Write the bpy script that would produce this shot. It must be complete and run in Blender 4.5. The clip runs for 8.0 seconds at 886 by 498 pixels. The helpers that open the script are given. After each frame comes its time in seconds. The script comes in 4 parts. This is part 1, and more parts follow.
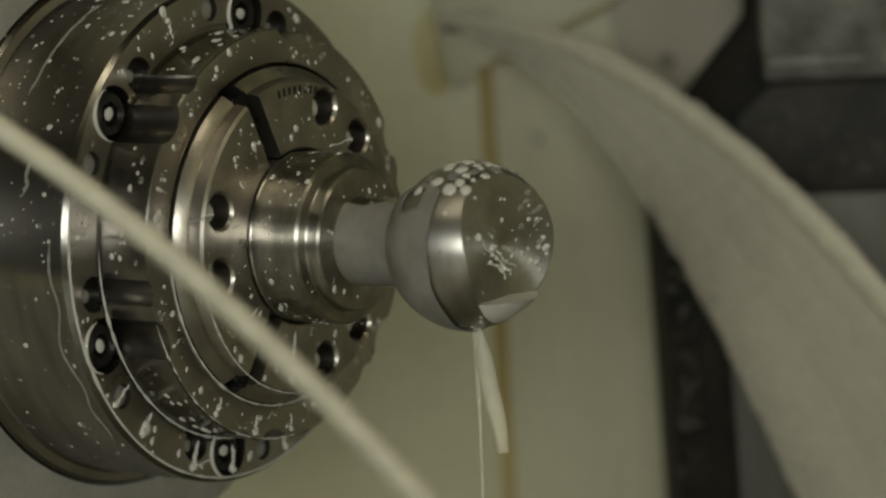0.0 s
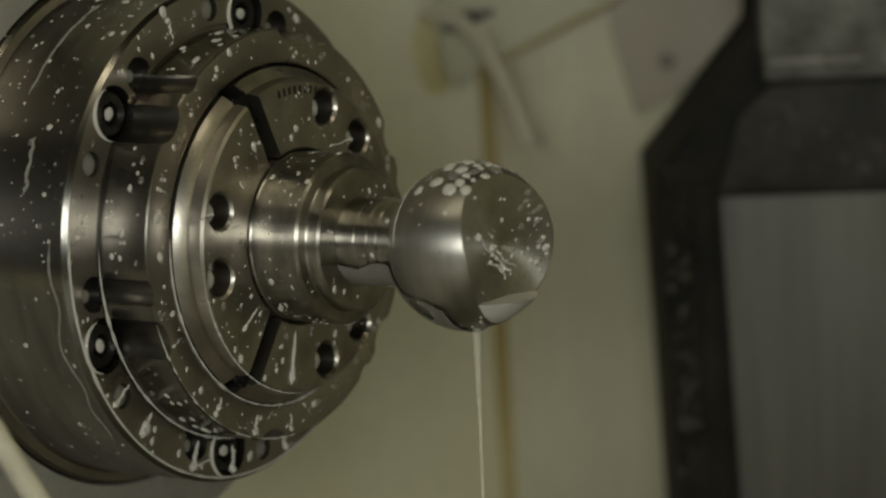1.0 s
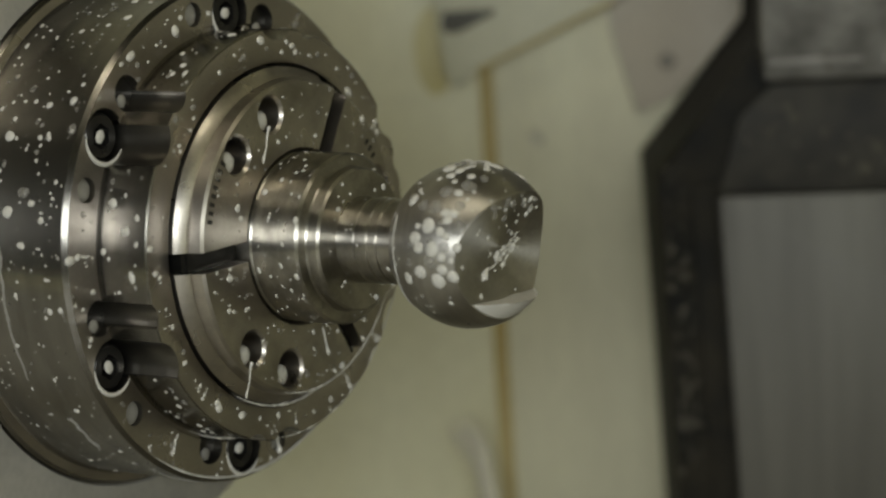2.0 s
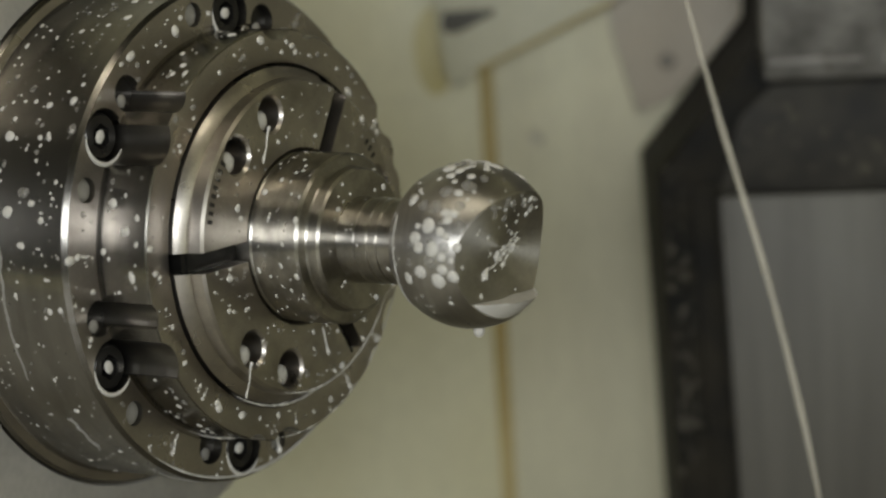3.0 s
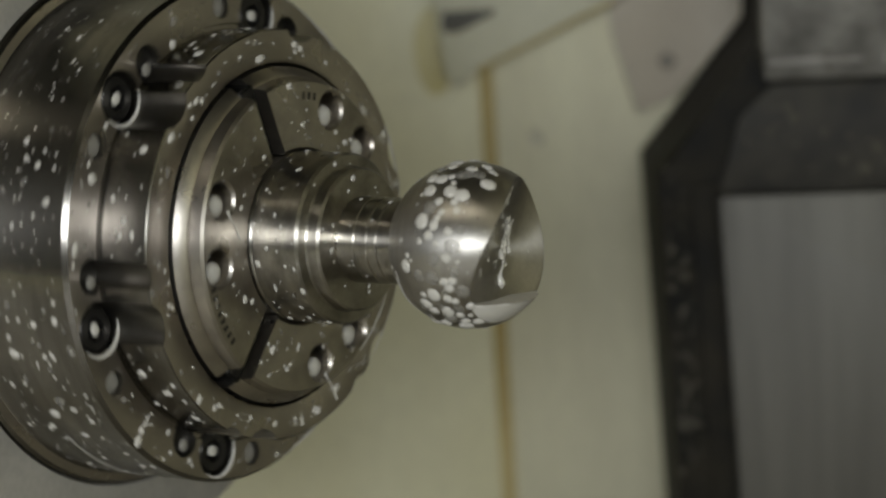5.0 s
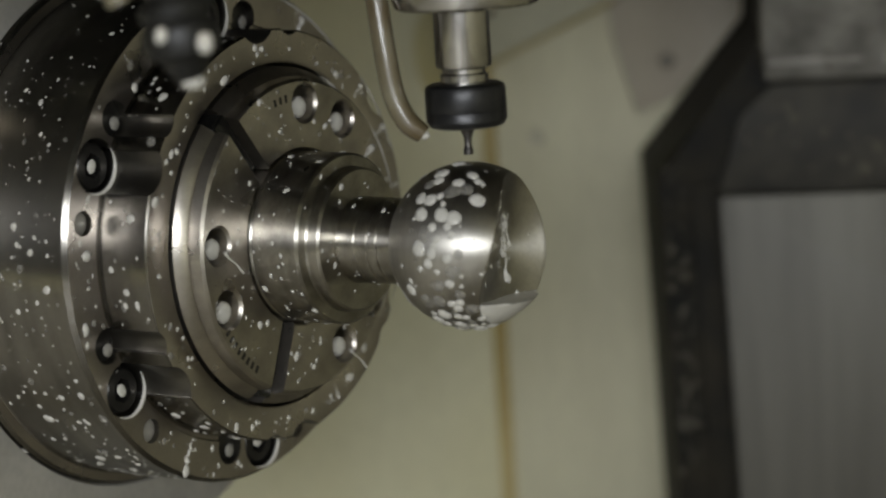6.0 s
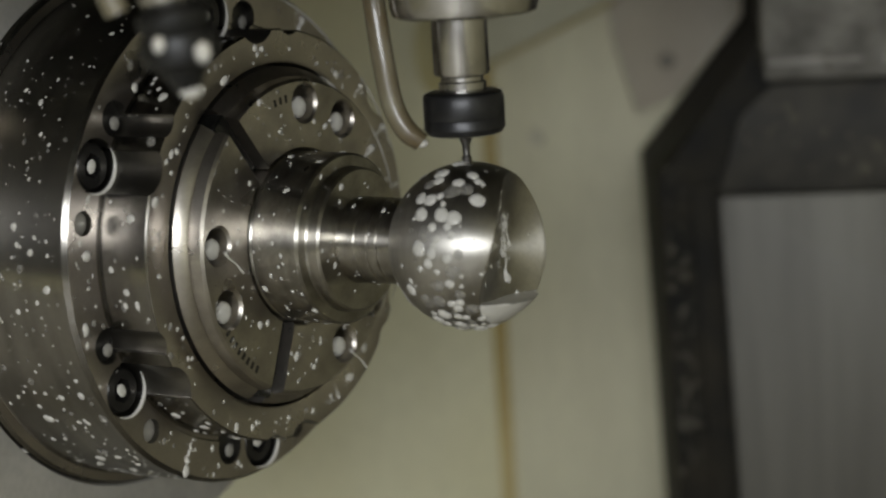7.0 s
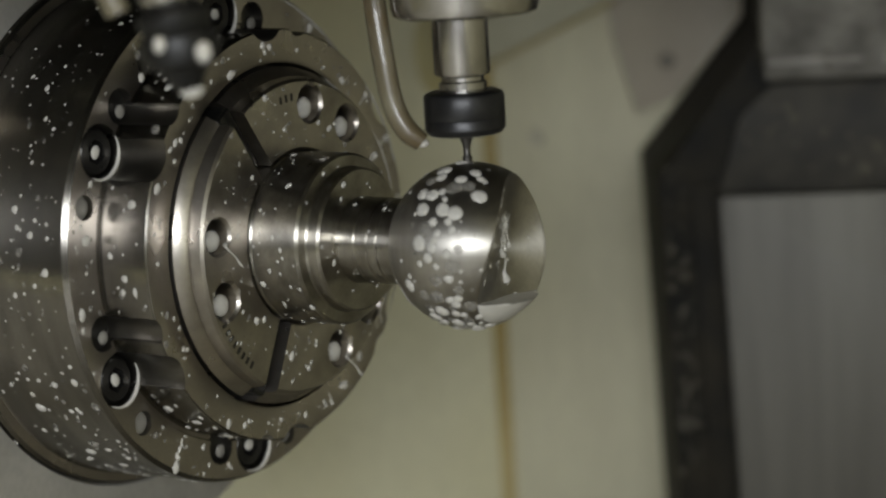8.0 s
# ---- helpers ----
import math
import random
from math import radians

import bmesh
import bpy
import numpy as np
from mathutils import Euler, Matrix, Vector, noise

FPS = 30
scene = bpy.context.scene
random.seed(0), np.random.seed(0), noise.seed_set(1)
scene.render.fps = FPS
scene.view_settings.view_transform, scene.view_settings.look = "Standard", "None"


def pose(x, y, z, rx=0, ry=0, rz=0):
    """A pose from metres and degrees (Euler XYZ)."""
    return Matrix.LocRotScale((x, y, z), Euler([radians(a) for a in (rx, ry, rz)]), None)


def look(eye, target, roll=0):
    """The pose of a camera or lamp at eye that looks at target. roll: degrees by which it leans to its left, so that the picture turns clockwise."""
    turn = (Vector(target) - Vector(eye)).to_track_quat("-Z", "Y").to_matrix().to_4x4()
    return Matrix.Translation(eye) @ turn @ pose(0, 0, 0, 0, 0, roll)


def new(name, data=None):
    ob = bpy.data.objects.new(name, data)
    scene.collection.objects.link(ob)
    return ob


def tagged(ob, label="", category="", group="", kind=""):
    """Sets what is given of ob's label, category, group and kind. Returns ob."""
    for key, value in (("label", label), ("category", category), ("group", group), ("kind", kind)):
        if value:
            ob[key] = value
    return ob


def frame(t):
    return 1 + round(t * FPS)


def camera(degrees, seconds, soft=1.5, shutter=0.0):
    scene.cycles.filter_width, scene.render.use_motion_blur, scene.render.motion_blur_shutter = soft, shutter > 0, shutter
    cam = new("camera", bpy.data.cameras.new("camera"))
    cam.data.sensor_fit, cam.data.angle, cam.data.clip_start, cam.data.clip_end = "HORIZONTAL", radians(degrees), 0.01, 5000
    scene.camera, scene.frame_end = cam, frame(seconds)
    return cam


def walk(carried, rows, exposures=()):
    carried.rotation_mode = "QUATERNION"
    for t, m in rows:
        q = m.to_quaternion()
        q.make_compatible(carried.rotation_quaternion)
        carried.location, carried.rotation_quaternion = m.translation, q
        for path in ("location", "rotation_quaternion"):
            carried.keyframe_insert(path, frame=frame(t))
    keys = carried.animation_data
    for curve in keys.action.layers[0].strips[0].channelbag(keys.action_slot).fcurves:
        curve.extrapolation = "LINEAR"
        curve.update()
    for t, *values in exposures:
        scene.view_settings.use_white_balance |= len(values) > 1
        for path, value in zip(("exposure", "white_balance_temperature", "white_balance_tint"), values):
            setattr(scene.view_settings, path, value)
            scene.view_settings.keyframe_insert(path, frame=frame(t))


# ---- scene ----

MM = 0.001
UP0 = 1.0                      # height of the work spindle's axis
AXIS = -35.25                  # turn of the spindle axis about z, degrees
AX = Vector((math.cos(radians(AXIS)), math.sin(radians(AXIS)), 0))


def at(x, y, z):
    """A place in metres from millimetres about the ball's centre."""
    return Vector((x * MM, y * MM, z * MM + UP0))


# ---- camera ----
EYE = (-0.00763, -0.69085, 1.11282)
VIEW = Matrix(((0.99819239, 0.06009954, 0.0), (-0.00973594, 0.16170402, -0.98679127), (-0.0593057, 0.98500754, 0.16199685)))
VIEW = Matrix.Translation(EYE) @ VIEW.to_4x4()
cam = camera(18.9, 8.0, soft=2.4, shutter=0.5)
cam.data.dof.use_dof = True
cam.data.dof.focus_distance = 0.715
cam.data.dof.aperture_fstop = 8.0
walk(cam, [(0.0, VIEW), (8.0, VIEW)],
     exposures=[(0.0, -0.30, 7400, 5), (0.5, -0.42, 7400, 5), (1.1, -0.46, 7400, 5), (1.7, 0.00, 7100, 6), (2.8, 0.28, 6750, 11), (4.7, 0.28, 6750, 11), (5.8, 0.38, 6750, 12), (8.0, 0.38, 6750, 12)])

# ---- light ----
world = bpy.data.worlds.new("world")
scene.world = world
world.use_nodes = True
bgn = world.node_tree.nodes["Background"]
bgn.inputs[0].default_value = (0.75, 0.85, 1.0, 1)
bgn.inputs[1].default_value = 0.05


def area(name, eye, target, sx, sy, watts, colour):
    d = bpy.data.lights.new(name, "AREA")
    d.shape, d.size, d.size_y, d.energy, d.color = "RECTANGLE", sx, sy, watts, colour
    ob = new(name, d)
    ob.matrix_world = look(eye, target)
    return ob


# daylight from an assumed window behind the camera, and the strip lamp under the roof
area("window_light", (-0.15, -1.24, 1.22), (-0.12, 0.1, 0.80), 0.84, 0.26, 9.6, (0.87, 0.932, 0.985))
area("strip_light", (-0.12, -0.46, 1.86), (-0.20, -0.15, 0.8), 1.0, 0.06, 2.4, (1.0, 0.94, 0.77))


# ---- materials ----
def mat(name, base, rough=0.5, metal=0.0, spots=None, scale=40.0, vary=0.25, bump=0.0, bump_scale=400.0,
        aniso=0.0, stretch=(1, 1, 1), coat=0.0, rough_vary=0.12, spec=0.5):
    """Principled material with stains at one scale, grain at another, roughness that varies, and fine relief."""
    m = bpy.data.materials.new(name)
    m.use_nodes = True
    nt = m.node_tree
    n, l = nt.nodes, nt.links
    p = n["Principled BSDF"]
    tc = n.new("ShaderNodeTexCoord")
    mp = n.new("ShaderNodeMapping")
    mp.inputs["Scale"].default_value = stretch
    l.new(tc.outputs["Object"], mp.inputs["Vector"])
    big = n.new("ShaderNodeTexNoise")
    big.inputs["Scale"].default_value, big.inputs["Detail"].default_value = scale, 6
    l.new(mp.outputs[0], big.inputs["Vector"])
    fine = n.new("ShaderNodeTexNoise")
    fine.inputs["Scale"].default_value, fine.inputs["Detail"].default_value = bump_scale, 4
    l.new(mp.outputs[0], fine.inputs["Vector"])
    ramp = n.new("ShaderNodeMapRange")
    ramp.inputs["From Min"].default_value, ramp.inputs["From Max"].default_value = 0.35, 0.7
    l.new(big.outputs["Fac"], ramp.inputs["Value"])
    mix = n.new("ShaderNodeMix")
    mix.data_type = "RGBA"
    dark = spots or tuple(c * (1 - vary) for c in base)
    mix.inputs["A"].default_value, mix.inputs["B"].default_value = (*base, 1), (*dark, 1)
    l.new(ramp.outputs[0], mix.inputs["Factor"])
    mul = n.new("ShaderNodeMix")
    mul.data_type, mul.blend_type = "RGBA", "MULTIPLY"
    mul.inputs["Factor"].default_value = 0.35
    l.new(mix.outputs["Result"], mul.inputs["A"])
    l.new(fine.outputs["Color"], mul.inputs["B"])
    grey = n.new("ShaderNodeMapRange")
    grey.inputs["To Min"].default_value, grey.inputs["To Max"].default_value = 0.55, 1.35
    l.new(fine.outputs["Fac"], grey.inputs["Value"])
    l.new(grey.outputs[0], mul.inputs["B"])
    l.new(mul.outputs["Result"], p.inputs["Base Color"])
    rr = n.new("ShaderNodeMapRange")
    rr.inputs["To Min"].default_value, rr.inputs["To Max"].default_value = max(rough - rough_vary, 0.02), rough + rough_vary
    l.new(big.outputs["Fac"], rr.inputs["Value"])
    l.new(rr.outputs[0], p.inputs["Roughness"])
    p.inputs["Metallic"].default_value = metal
    p.inputs["Specular IOR Level"].default_value = spec
    p.inputs["Coat Weight"].default_value = coat
    p.inputs["Coat Roughness"].default_value = 0.08
    if aniso:
        p.inputs["Anisotropic"].default_value = aniso
        tg = n.new("ShaderNodeTangent")
        tg.direction_type, tg.axis = "RADIAL", "X"
        l.new(tg.outputs[0], p.inputs["Tangent"])
        p.inputs["Anisotropic Rotation"].default_value = 0.25
    if bump:
        b = n.new("ShaderNodeBump")
        b.inputs["Strength"].default_value, b.inputs["Distance"].default_value = bump, 0.0004
        l.new(fine.outputs["Fac"], b.inputs["Height"])
        l.new(b.outputs[0], p.inputs["Normal"])
    return m


STEEL = mat("turned_steel", (0.46, 0.436, 0.39), 0.30, 1.0, scale=110, vary=0.5, aniso=0.95, bump=0.05,
            bump_scale=900, stretch=(1.6, 1, 1), rough_vary=0.07)
# same steel as the front faces, darkened to stand in for the drum's dim reflections
BODY = mat("drum_dark_steel", (0.235, 0.222, 0.20), 0.25, 1.0, scale=35, vary=0.35, aniso=0.85, bump=0.04,
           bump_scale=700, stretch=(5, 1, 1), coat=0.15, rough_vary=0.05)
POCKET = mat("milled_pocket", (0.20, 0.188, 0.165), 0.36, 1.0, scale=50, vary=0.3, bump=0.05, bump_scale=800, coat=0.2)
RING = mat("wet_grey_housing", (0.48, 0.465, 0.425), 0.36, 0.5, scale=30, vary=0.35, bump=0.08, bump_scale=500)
# same steel again, lightened where the front faces catch more light
FACE = mat("front_lit_steel", (0.48, 0.445, 0.41), 0.30, 1.0, scale=45, vary=0.3, aniso=0.35, bump=0.05, bump_scale=1500)
COLLET = mat("collet_steel", (0.49, 0.455, 0.405), 0.31, 1.0, scale=90, vary=0.4, aniso=0.45, bump=0.04, bump_scale=1500)
BALL = mat("milled_stainless", (0.39, 0.372, 0.338), 0.40, 1.0, scale=60, vary=0.2, aniso=0.72, bump=0.02,
           bump_scale=1200, stretch=(6, 1, 1), rough_vary=0.05)
TROUGH = mat("polished_trough", (0.47, 0.45, 0.405), 0.45, 1.0, scale=90, vary=0.3, aniso=0.86, bump=0.2, bump_scale=900, rough_vary=0.06)
BOLT = mat("black_oxide", (0.05, 0.048, 0.045), 0.32, 0.8, scale=200, vary=0.4)
RUBBER = mat("black_rubber", (0.009, 0.009, 0.0085), 0.42, 0.0, scale=120, vary=0.3, bump=0.1, spec=0.3)
SEAL = mat("wet_black_seal", (0.006, 0.006, 0.0055), 0.2, 0.0, scale=120, vary=0.3, bump=0.15, spec=0.4)
NUTBLK = mat("blackened_nut", (0.035, 0.035, 0.036), 0.36, 0.7, scale=200, vary=0.4, bump=0.1, bump_scale=1200)
CHROME = mat("ground_shank", (0.40, 0.385, 0.36), 0.22, 1.0, scale=120, vary=0.2, rough_vary=0.06)
CARBIDE = mat("carbide", (0.09, 0.085, 0.08), 0.42, 0.9, scale=300, vary=0.3)
PIPE = mat("stained_pipe", (0.16, 0.145, 0.095), 0.34, 0.0, spots=(0.075, 0.05, 0.02), scale=55, bump=0.1, coat=0.4)
PAINT = mat("cream_paint", (0.66, 0.645, 0.48), 0.42, 0.0, spots=(0.55, 0.52, 0.34), scale=11, bump=0.05,
            bump_scale=300, stretch=(1, 1, 0.5))
PAINTR = mat("greyed_cream_paint", (0.56, 0.54, 0.385), 0.45, 0.0, spots=(0.46, 0.43, 0.30), scale=10, bump=0.05,
             bump_scale=300, stretch=(1.6, 1, 0.4))
REFL_DARK = mat("dark_reflected_paint", (0.06, 0.058, 0.05), 0.6, 0.0, spots=(0.04, 0.038, 0.03), scale=5, bump=0.1)
DARK_FLOOR = mat("dark_floor_paint", (0.27, 0.255, 0.20), 0.5, 0.0, spots=(0.16, 0.15, 0.12), scale=7, bump=0.1)
BOUNCE = mat("pale_bounce_paint", (0.72, 0.71, 0.66), 0.4, 0.0, spots=(0.6, 0.59, 0.54), scale=7, bump=0.1)
DIM = mat("oily_olive_paint", (0.48, 0.46, 0.36), 0.5, 0.0, spots=(0.38, 0.35, 0.26), scale=6, bump=0.1)
SLOT = mat("slot_dark", (0.05, 0.047, 0.033), 0.6, 0.0, scale=50)
PLATEP = mat("olive_cream_paint", (0.43, 0.42, 0.315), 0.5, 0.0, spots=(0.36, 0.345, 0.24), scale=14, bump=0.08)
PINKP = mat("dusty_paint", (0.34, 0.295, 0.225), 0.5, 0.0, spots=(0.37, 0.345, 0.275), scale=9)
SCREWP = mat("dull_screw", (0.20, 0.18, 0.145), 0.6, 0.0, scale=200, vary=0.3)
RUST = mat("rusty_seam", (0.44, 0.36, 0.17), 0.7, 0.0, spots=(0.33, 0.25, 0.09), scale=30, bump=0.3, stretch=(1, 1, 0.3))
STAIN = mat("dried_coolant", (0.56, 0.51, 0.28), 0.6, 0.0, spots=(0.46, 0.40, 0.18), scale=40, bump=0.2)
DARKP = mat("black_painted_casting", (0.008, 0.008, 0.007), 0.55, 0.0, spots=(0.024, 0.021, 0.015), scale=75, bump=0.3, spec=0.07,
            bump_scale=350)
DARKB = mat("worn_black_bellows", (0.014, 0.013, 0.011), 0.55, 0.0, spots=(0.05, 0.046, 0.036), scale=45, bump=0.3, spec=0.15)
GREYP = mat("brushed_grey_plate", (0.09, 0.085, 0.068), 0.5, 0.1, spots=(0.046, 0.042, 0.033), scale=12, bump=0.05,
            stretch=(5, 5, 0.35))
DRIED = mat("dried_spots", (0.055, 0.05, 0.036), 0.6, 0.0, spots=(0.06, 0.052, 0.035), scale=120)
DARKG = mat("dark_grey_cover", (0.175, 0.168, 0.15), 0.5, 0.1, spots=(0.05, 0.047, 0.04), scale=55, bump=0.2, spec=0.25)
HOUSING = mat("dark_housing", (0.07, 0.07, 0.07), 0.5, 0.2, scale=12)
BARE = mat("bare_worn_steel", (0.30, 0.29, 0.27), 0.45, 0.2, spots=(0.18, 0.17, 0.155), scale=90)
INK = mat("engraved_mark", (0.02, 0.018, 0.016), 0.5, 0.3, scale=300)


def fluid(name, colour, clear, rough=0.12, grain=160):
    """Milky cutting fluid: a white emulsion that lets some light through."""
    m = bpy.data.materials.new(name)
    m.use_nodes = True
    nt = m.node_tree
    n, l = nt.nodes, nt.links
    p = n["Principled BSDF"]
    noi = n.new("ShaderNodeTexNoise")
    noi.inputs["Scale"].default_value, noi.inputs["Detail"].default_value = grain, 3
    tc = n.new("ShaderNodeTexCoord")
    l.new(tc.outputs["Object"], noi.inputs["Vector"])
    mp = n.new("ShaderNodeMix")
    mp.data_type = "RGBA"
    mp.inputs["A"].default_value = (*colour, 1)
    mp.inputs["B"].default_value = (*[c * 0.8 for c in colour], 1)
    l.new(noi.outputs["Fac"], mp.inputs["Factor"])
    l.new(mp.outputs["Result"], p.inputs["Base Color"])
    p.inputs["Roughness"].default_value = rough
    p.inputs["IOR"].default_value = 1.34
    p.inputs["Subsurface Weight"].default_value = 0.3
    p.inputs["Subsurface Radius"].default_value = (0.001, 0.001, 0.0009)
    if clear:
        tr = n.new("ShaderNodeBsdfTransparent")
        mx = n.new("ShaderNodeMixShader")
        amount = n.new("ShaderNodeMapRange")
        amount.inputs["From Min"].default_value, amount.inputs["From Max"].default_value = 0.3, 0.7
        amount.inputs["To Min"].default_value, amount.inputs["To Max"].default_value = clear - 0.15, min(clear + 0.15, 0.97)
        l.new(noi.outputs["Fac"], amount.inputs["Value"])
        l.new(amount.outputs[0], mx.inputs[0])
        l.new(p.outputs[0], mx.inputs[1])
        l.new(tr.outputs[0], mx.inputs[2])
        l.new(mx.outputs[0], n["Material Output"].inputs[0])
    return m


MILK = fluid("milky_coolant", (0.54, 0.525, 0.48), 0)
JET = fluid("coolant_stream", (0.78, 0.74, 0.60), 0.5, 0.3, 45)
THIN = fluid("thinned_coolant", (0.24, 0.23, 0.205), 0)
FILM = fluid("coolant_film", (0.27, 0.258, 0.225), 0.3, 0.2, 90)
CLEAR = fluid("clear_drop", (0.40, 0.385, 0.345), 0.62, 0.05, 500)
MIST = fluid("thin_falling_coolant", (0.7, 0.67, 0.56), 0.92, 0.3, 18)
VEIL = fluid("coolant_veil", (0.78, 0.74, 0.62), 0.72, 0.3, 18)


# ---- mesh helpers (millimetres in, metres out) ----
def part(name, bm, material, parent=None, label="", smooth=True, m=None):
    """Link a bmesh as ONE mesh object, under a thing or a part."""
    me = bpy.data.meshes.new(name)
    bmesh.ops.recalc_face_normals(bm, faces=bm.faces[:])
    bm.to_mesh(me)
    bm.free()
    return mesh_part(name, me, material, parent, label, smooth, m)


def mesh_part(name, me, material, parent=None, label="", smooth=True, m=None):
    if not me.materials:
        me.materials.append(material)
    if smooth:
        me.shade_smooth()
        me.set_sharp_from_angle(angle=radians(32))
    ob = new(name, me)
    ob.parent = parent
    if m is not None:
        ob.matrix_basis = m
    return tagged(ob, label)


def empty(name, m, label, category, group="", kind=""):
    ob = new(name)
    ob.empty_display_size = 0.01
    ob.matrix_basis = m
    return tagged(ob, label, category, group, kind)


def revolve(profile, seg=96, axis="X", closed=True):
    """A solid of revolution from (along, radius) pairs."""
    bm = bmesh.new()
    rings = []
    for s, r in profile:
        ring = []
        for i in range(seg):
            c, d = math.cos(2 * math.pi * i / seg), math.sin(2 * math.pi * i / seg)
            co = (s, r * c, r * d) if axis == "X" else (r * c, r * d, s)
            ring.append(bm.verts.new(Vector(co) * MM))
        rings.append(ring)
    for a, b in zip(rings, rings[1:]):
        for i in range(seg):
            bm.faces.new((a[i], a[(i + 1) % seg], b[(i + 1) % seg], b[i]))
    if closed:
        bm.faces.new(rings[0][::-1])
        bm.faces.new(rings[-1])
    return bm


def block(x0, y0, z0, x1, y1, z1, bevel=0.0):
    bm = bmesh.new()
    bmesh.ops.create_cube(bm, size=1)
    for v in bm.verts:
        v.co = Vector(((x0 + x1) / 2 + v.co.x * (x1 - x0), (y0 + y1) / 2 + v.co.y * (y1 - y0), (z0 + z1) / 2 + v.co.z * (z1 - z0))) * MM
    if bevel:
        bmesh.ops.bevel(bm, geom=bm.edges[:], offset=bevel * MM, segments=2, affect="EDGES", profile=0.6)
    return bm


def prism(points, lo, hi, axis="Y", bevel=0.0):
    """An outline of (x, z) drawn out along y (or of (y, z) along x)."""
    bm = bmesh.new()
    def v(p, t):
        co = (p[0], t, p[1]) if axis == "Y" else (t, p[0], p[1])
        return bm.verts.new(Vector(co) * MM)
    a, b = [v(p, lo) for p in points], [v(p, hi) for p in points]
    bm.faces.new(a)
    bm.faces.new(b[::-1])
    for i in range(len(points)):
        j = (i + 1) % len(points)
        bm.faces.new((a[i], b[i], b[j], a[j]))
    if bevel:
        bmesh.ops.bevel(bm, geom=bm.edges[:], offset=bevel * MM, segments=2, affect="EDGES", profile=0.6)
    return bm


def tube(points, radii, seg=16, flat=1.0):
    """A round tube along a run of points; flat widens it sideways."""
    pts = [Vector(p) * MM for p in points]
    bm = bmesh.new()
    rings = []
    side = None
    for i, p in enumerate(pts):
        d = (pts[min(i + 1, len(pts) - 1)] - pts[max(i - 1, 0)]).normalized()
        if side is None:
            side = d.orthogonal().normalized()
        side = (side - d * side.dot(d)).normalized()
        other = d.cross(side)
        rings.append([bm.verts.new(p + (side * math.cos(k) * flat + other * math.sin(k)) * radii[i] * MM)
                      for k in (2 * math.pi * j / seg for j in range(seg))])
    for a, b in zip(rings, rings[1:]):
        for i in range(seg):
            bm.faces.new((a[i], a[(i + 1) % seg], b[(i + 1) % seg], b[i]))
    bm.faces.new(rings[0][::-1])
    bm.faces.new(rings[-1])
    return bm


def curve_points(ctrl, n=8):
    """Catmull-Rom run through control points."""
    c = [Vector(p) for p in ctrl]
    c = [2 * c[0] - c[1]] + c + [2 * c[-1] - c[-2]]
    out = []
    for a, b, d, e in zip(c, c[1:], c[2:], c[3:]):
        for k in range(n):
            t = k / n
            out.append(0.5 * (2 * b + (d - a) * t + (2 * a - 5 * b + 4 * d - e) * t * t + (3 * b - a - 3 * d + e) * t ** 3))
    return out + [c[-2]]


def carve(bm, cutters):
    """The mesh of bm less all the cutters."""
    def temp(b):
        me = bpy.data.meshes.new("raw")
        bmesh.ops.recalc_face_normals(b, faces=b.faces[:])
        b.to_mesh(me)
        b.free()
        return new("raw", me)
    base = temp(bm)
    tools = []
    for c in cutters:
        t = temp(c)
        tools.append(t)
        mod = base.modifiers.new("cut", "BOOLEAN")
        mod.operation, mod.object, mod.solver = "DIFFERENCE", t, "EXACT"
    me = bpy.data.meshes.new_from_object(base.evaluated_get(bpy.context.evaluated_depsgraph_get()))
    for ob in (base, *tools):
        raw = ob.data
        bpy.data.objects.remove(ob)
        bpy.data.meshes.remove(raw)
    return me


def shifted(bm, m):
    """bm moved by a pose whose shift is in metres."""
    bm.transform(m)
    return bm


def ringpose(s, r, deg):
    """On the chuck: s along the axis, r out, deg round from the level side that looks away from the camera."""
    return Matrix.Rotation(radians(deg), 4, "X") @ Matrix.Translation(Vector((s, r, 0)) * MM)


def spindle(theta):
    """The pose of whatever turns with the work spindle."""
    return pose(0, 0, UP0, theta, 0, AXIS)


# ---- enclosure ----
LIFT = Matrix.Translation((0, 0, UP0))
FLOOR = -215                   # unseen floor, raised to bounce light, below the spindle's axis


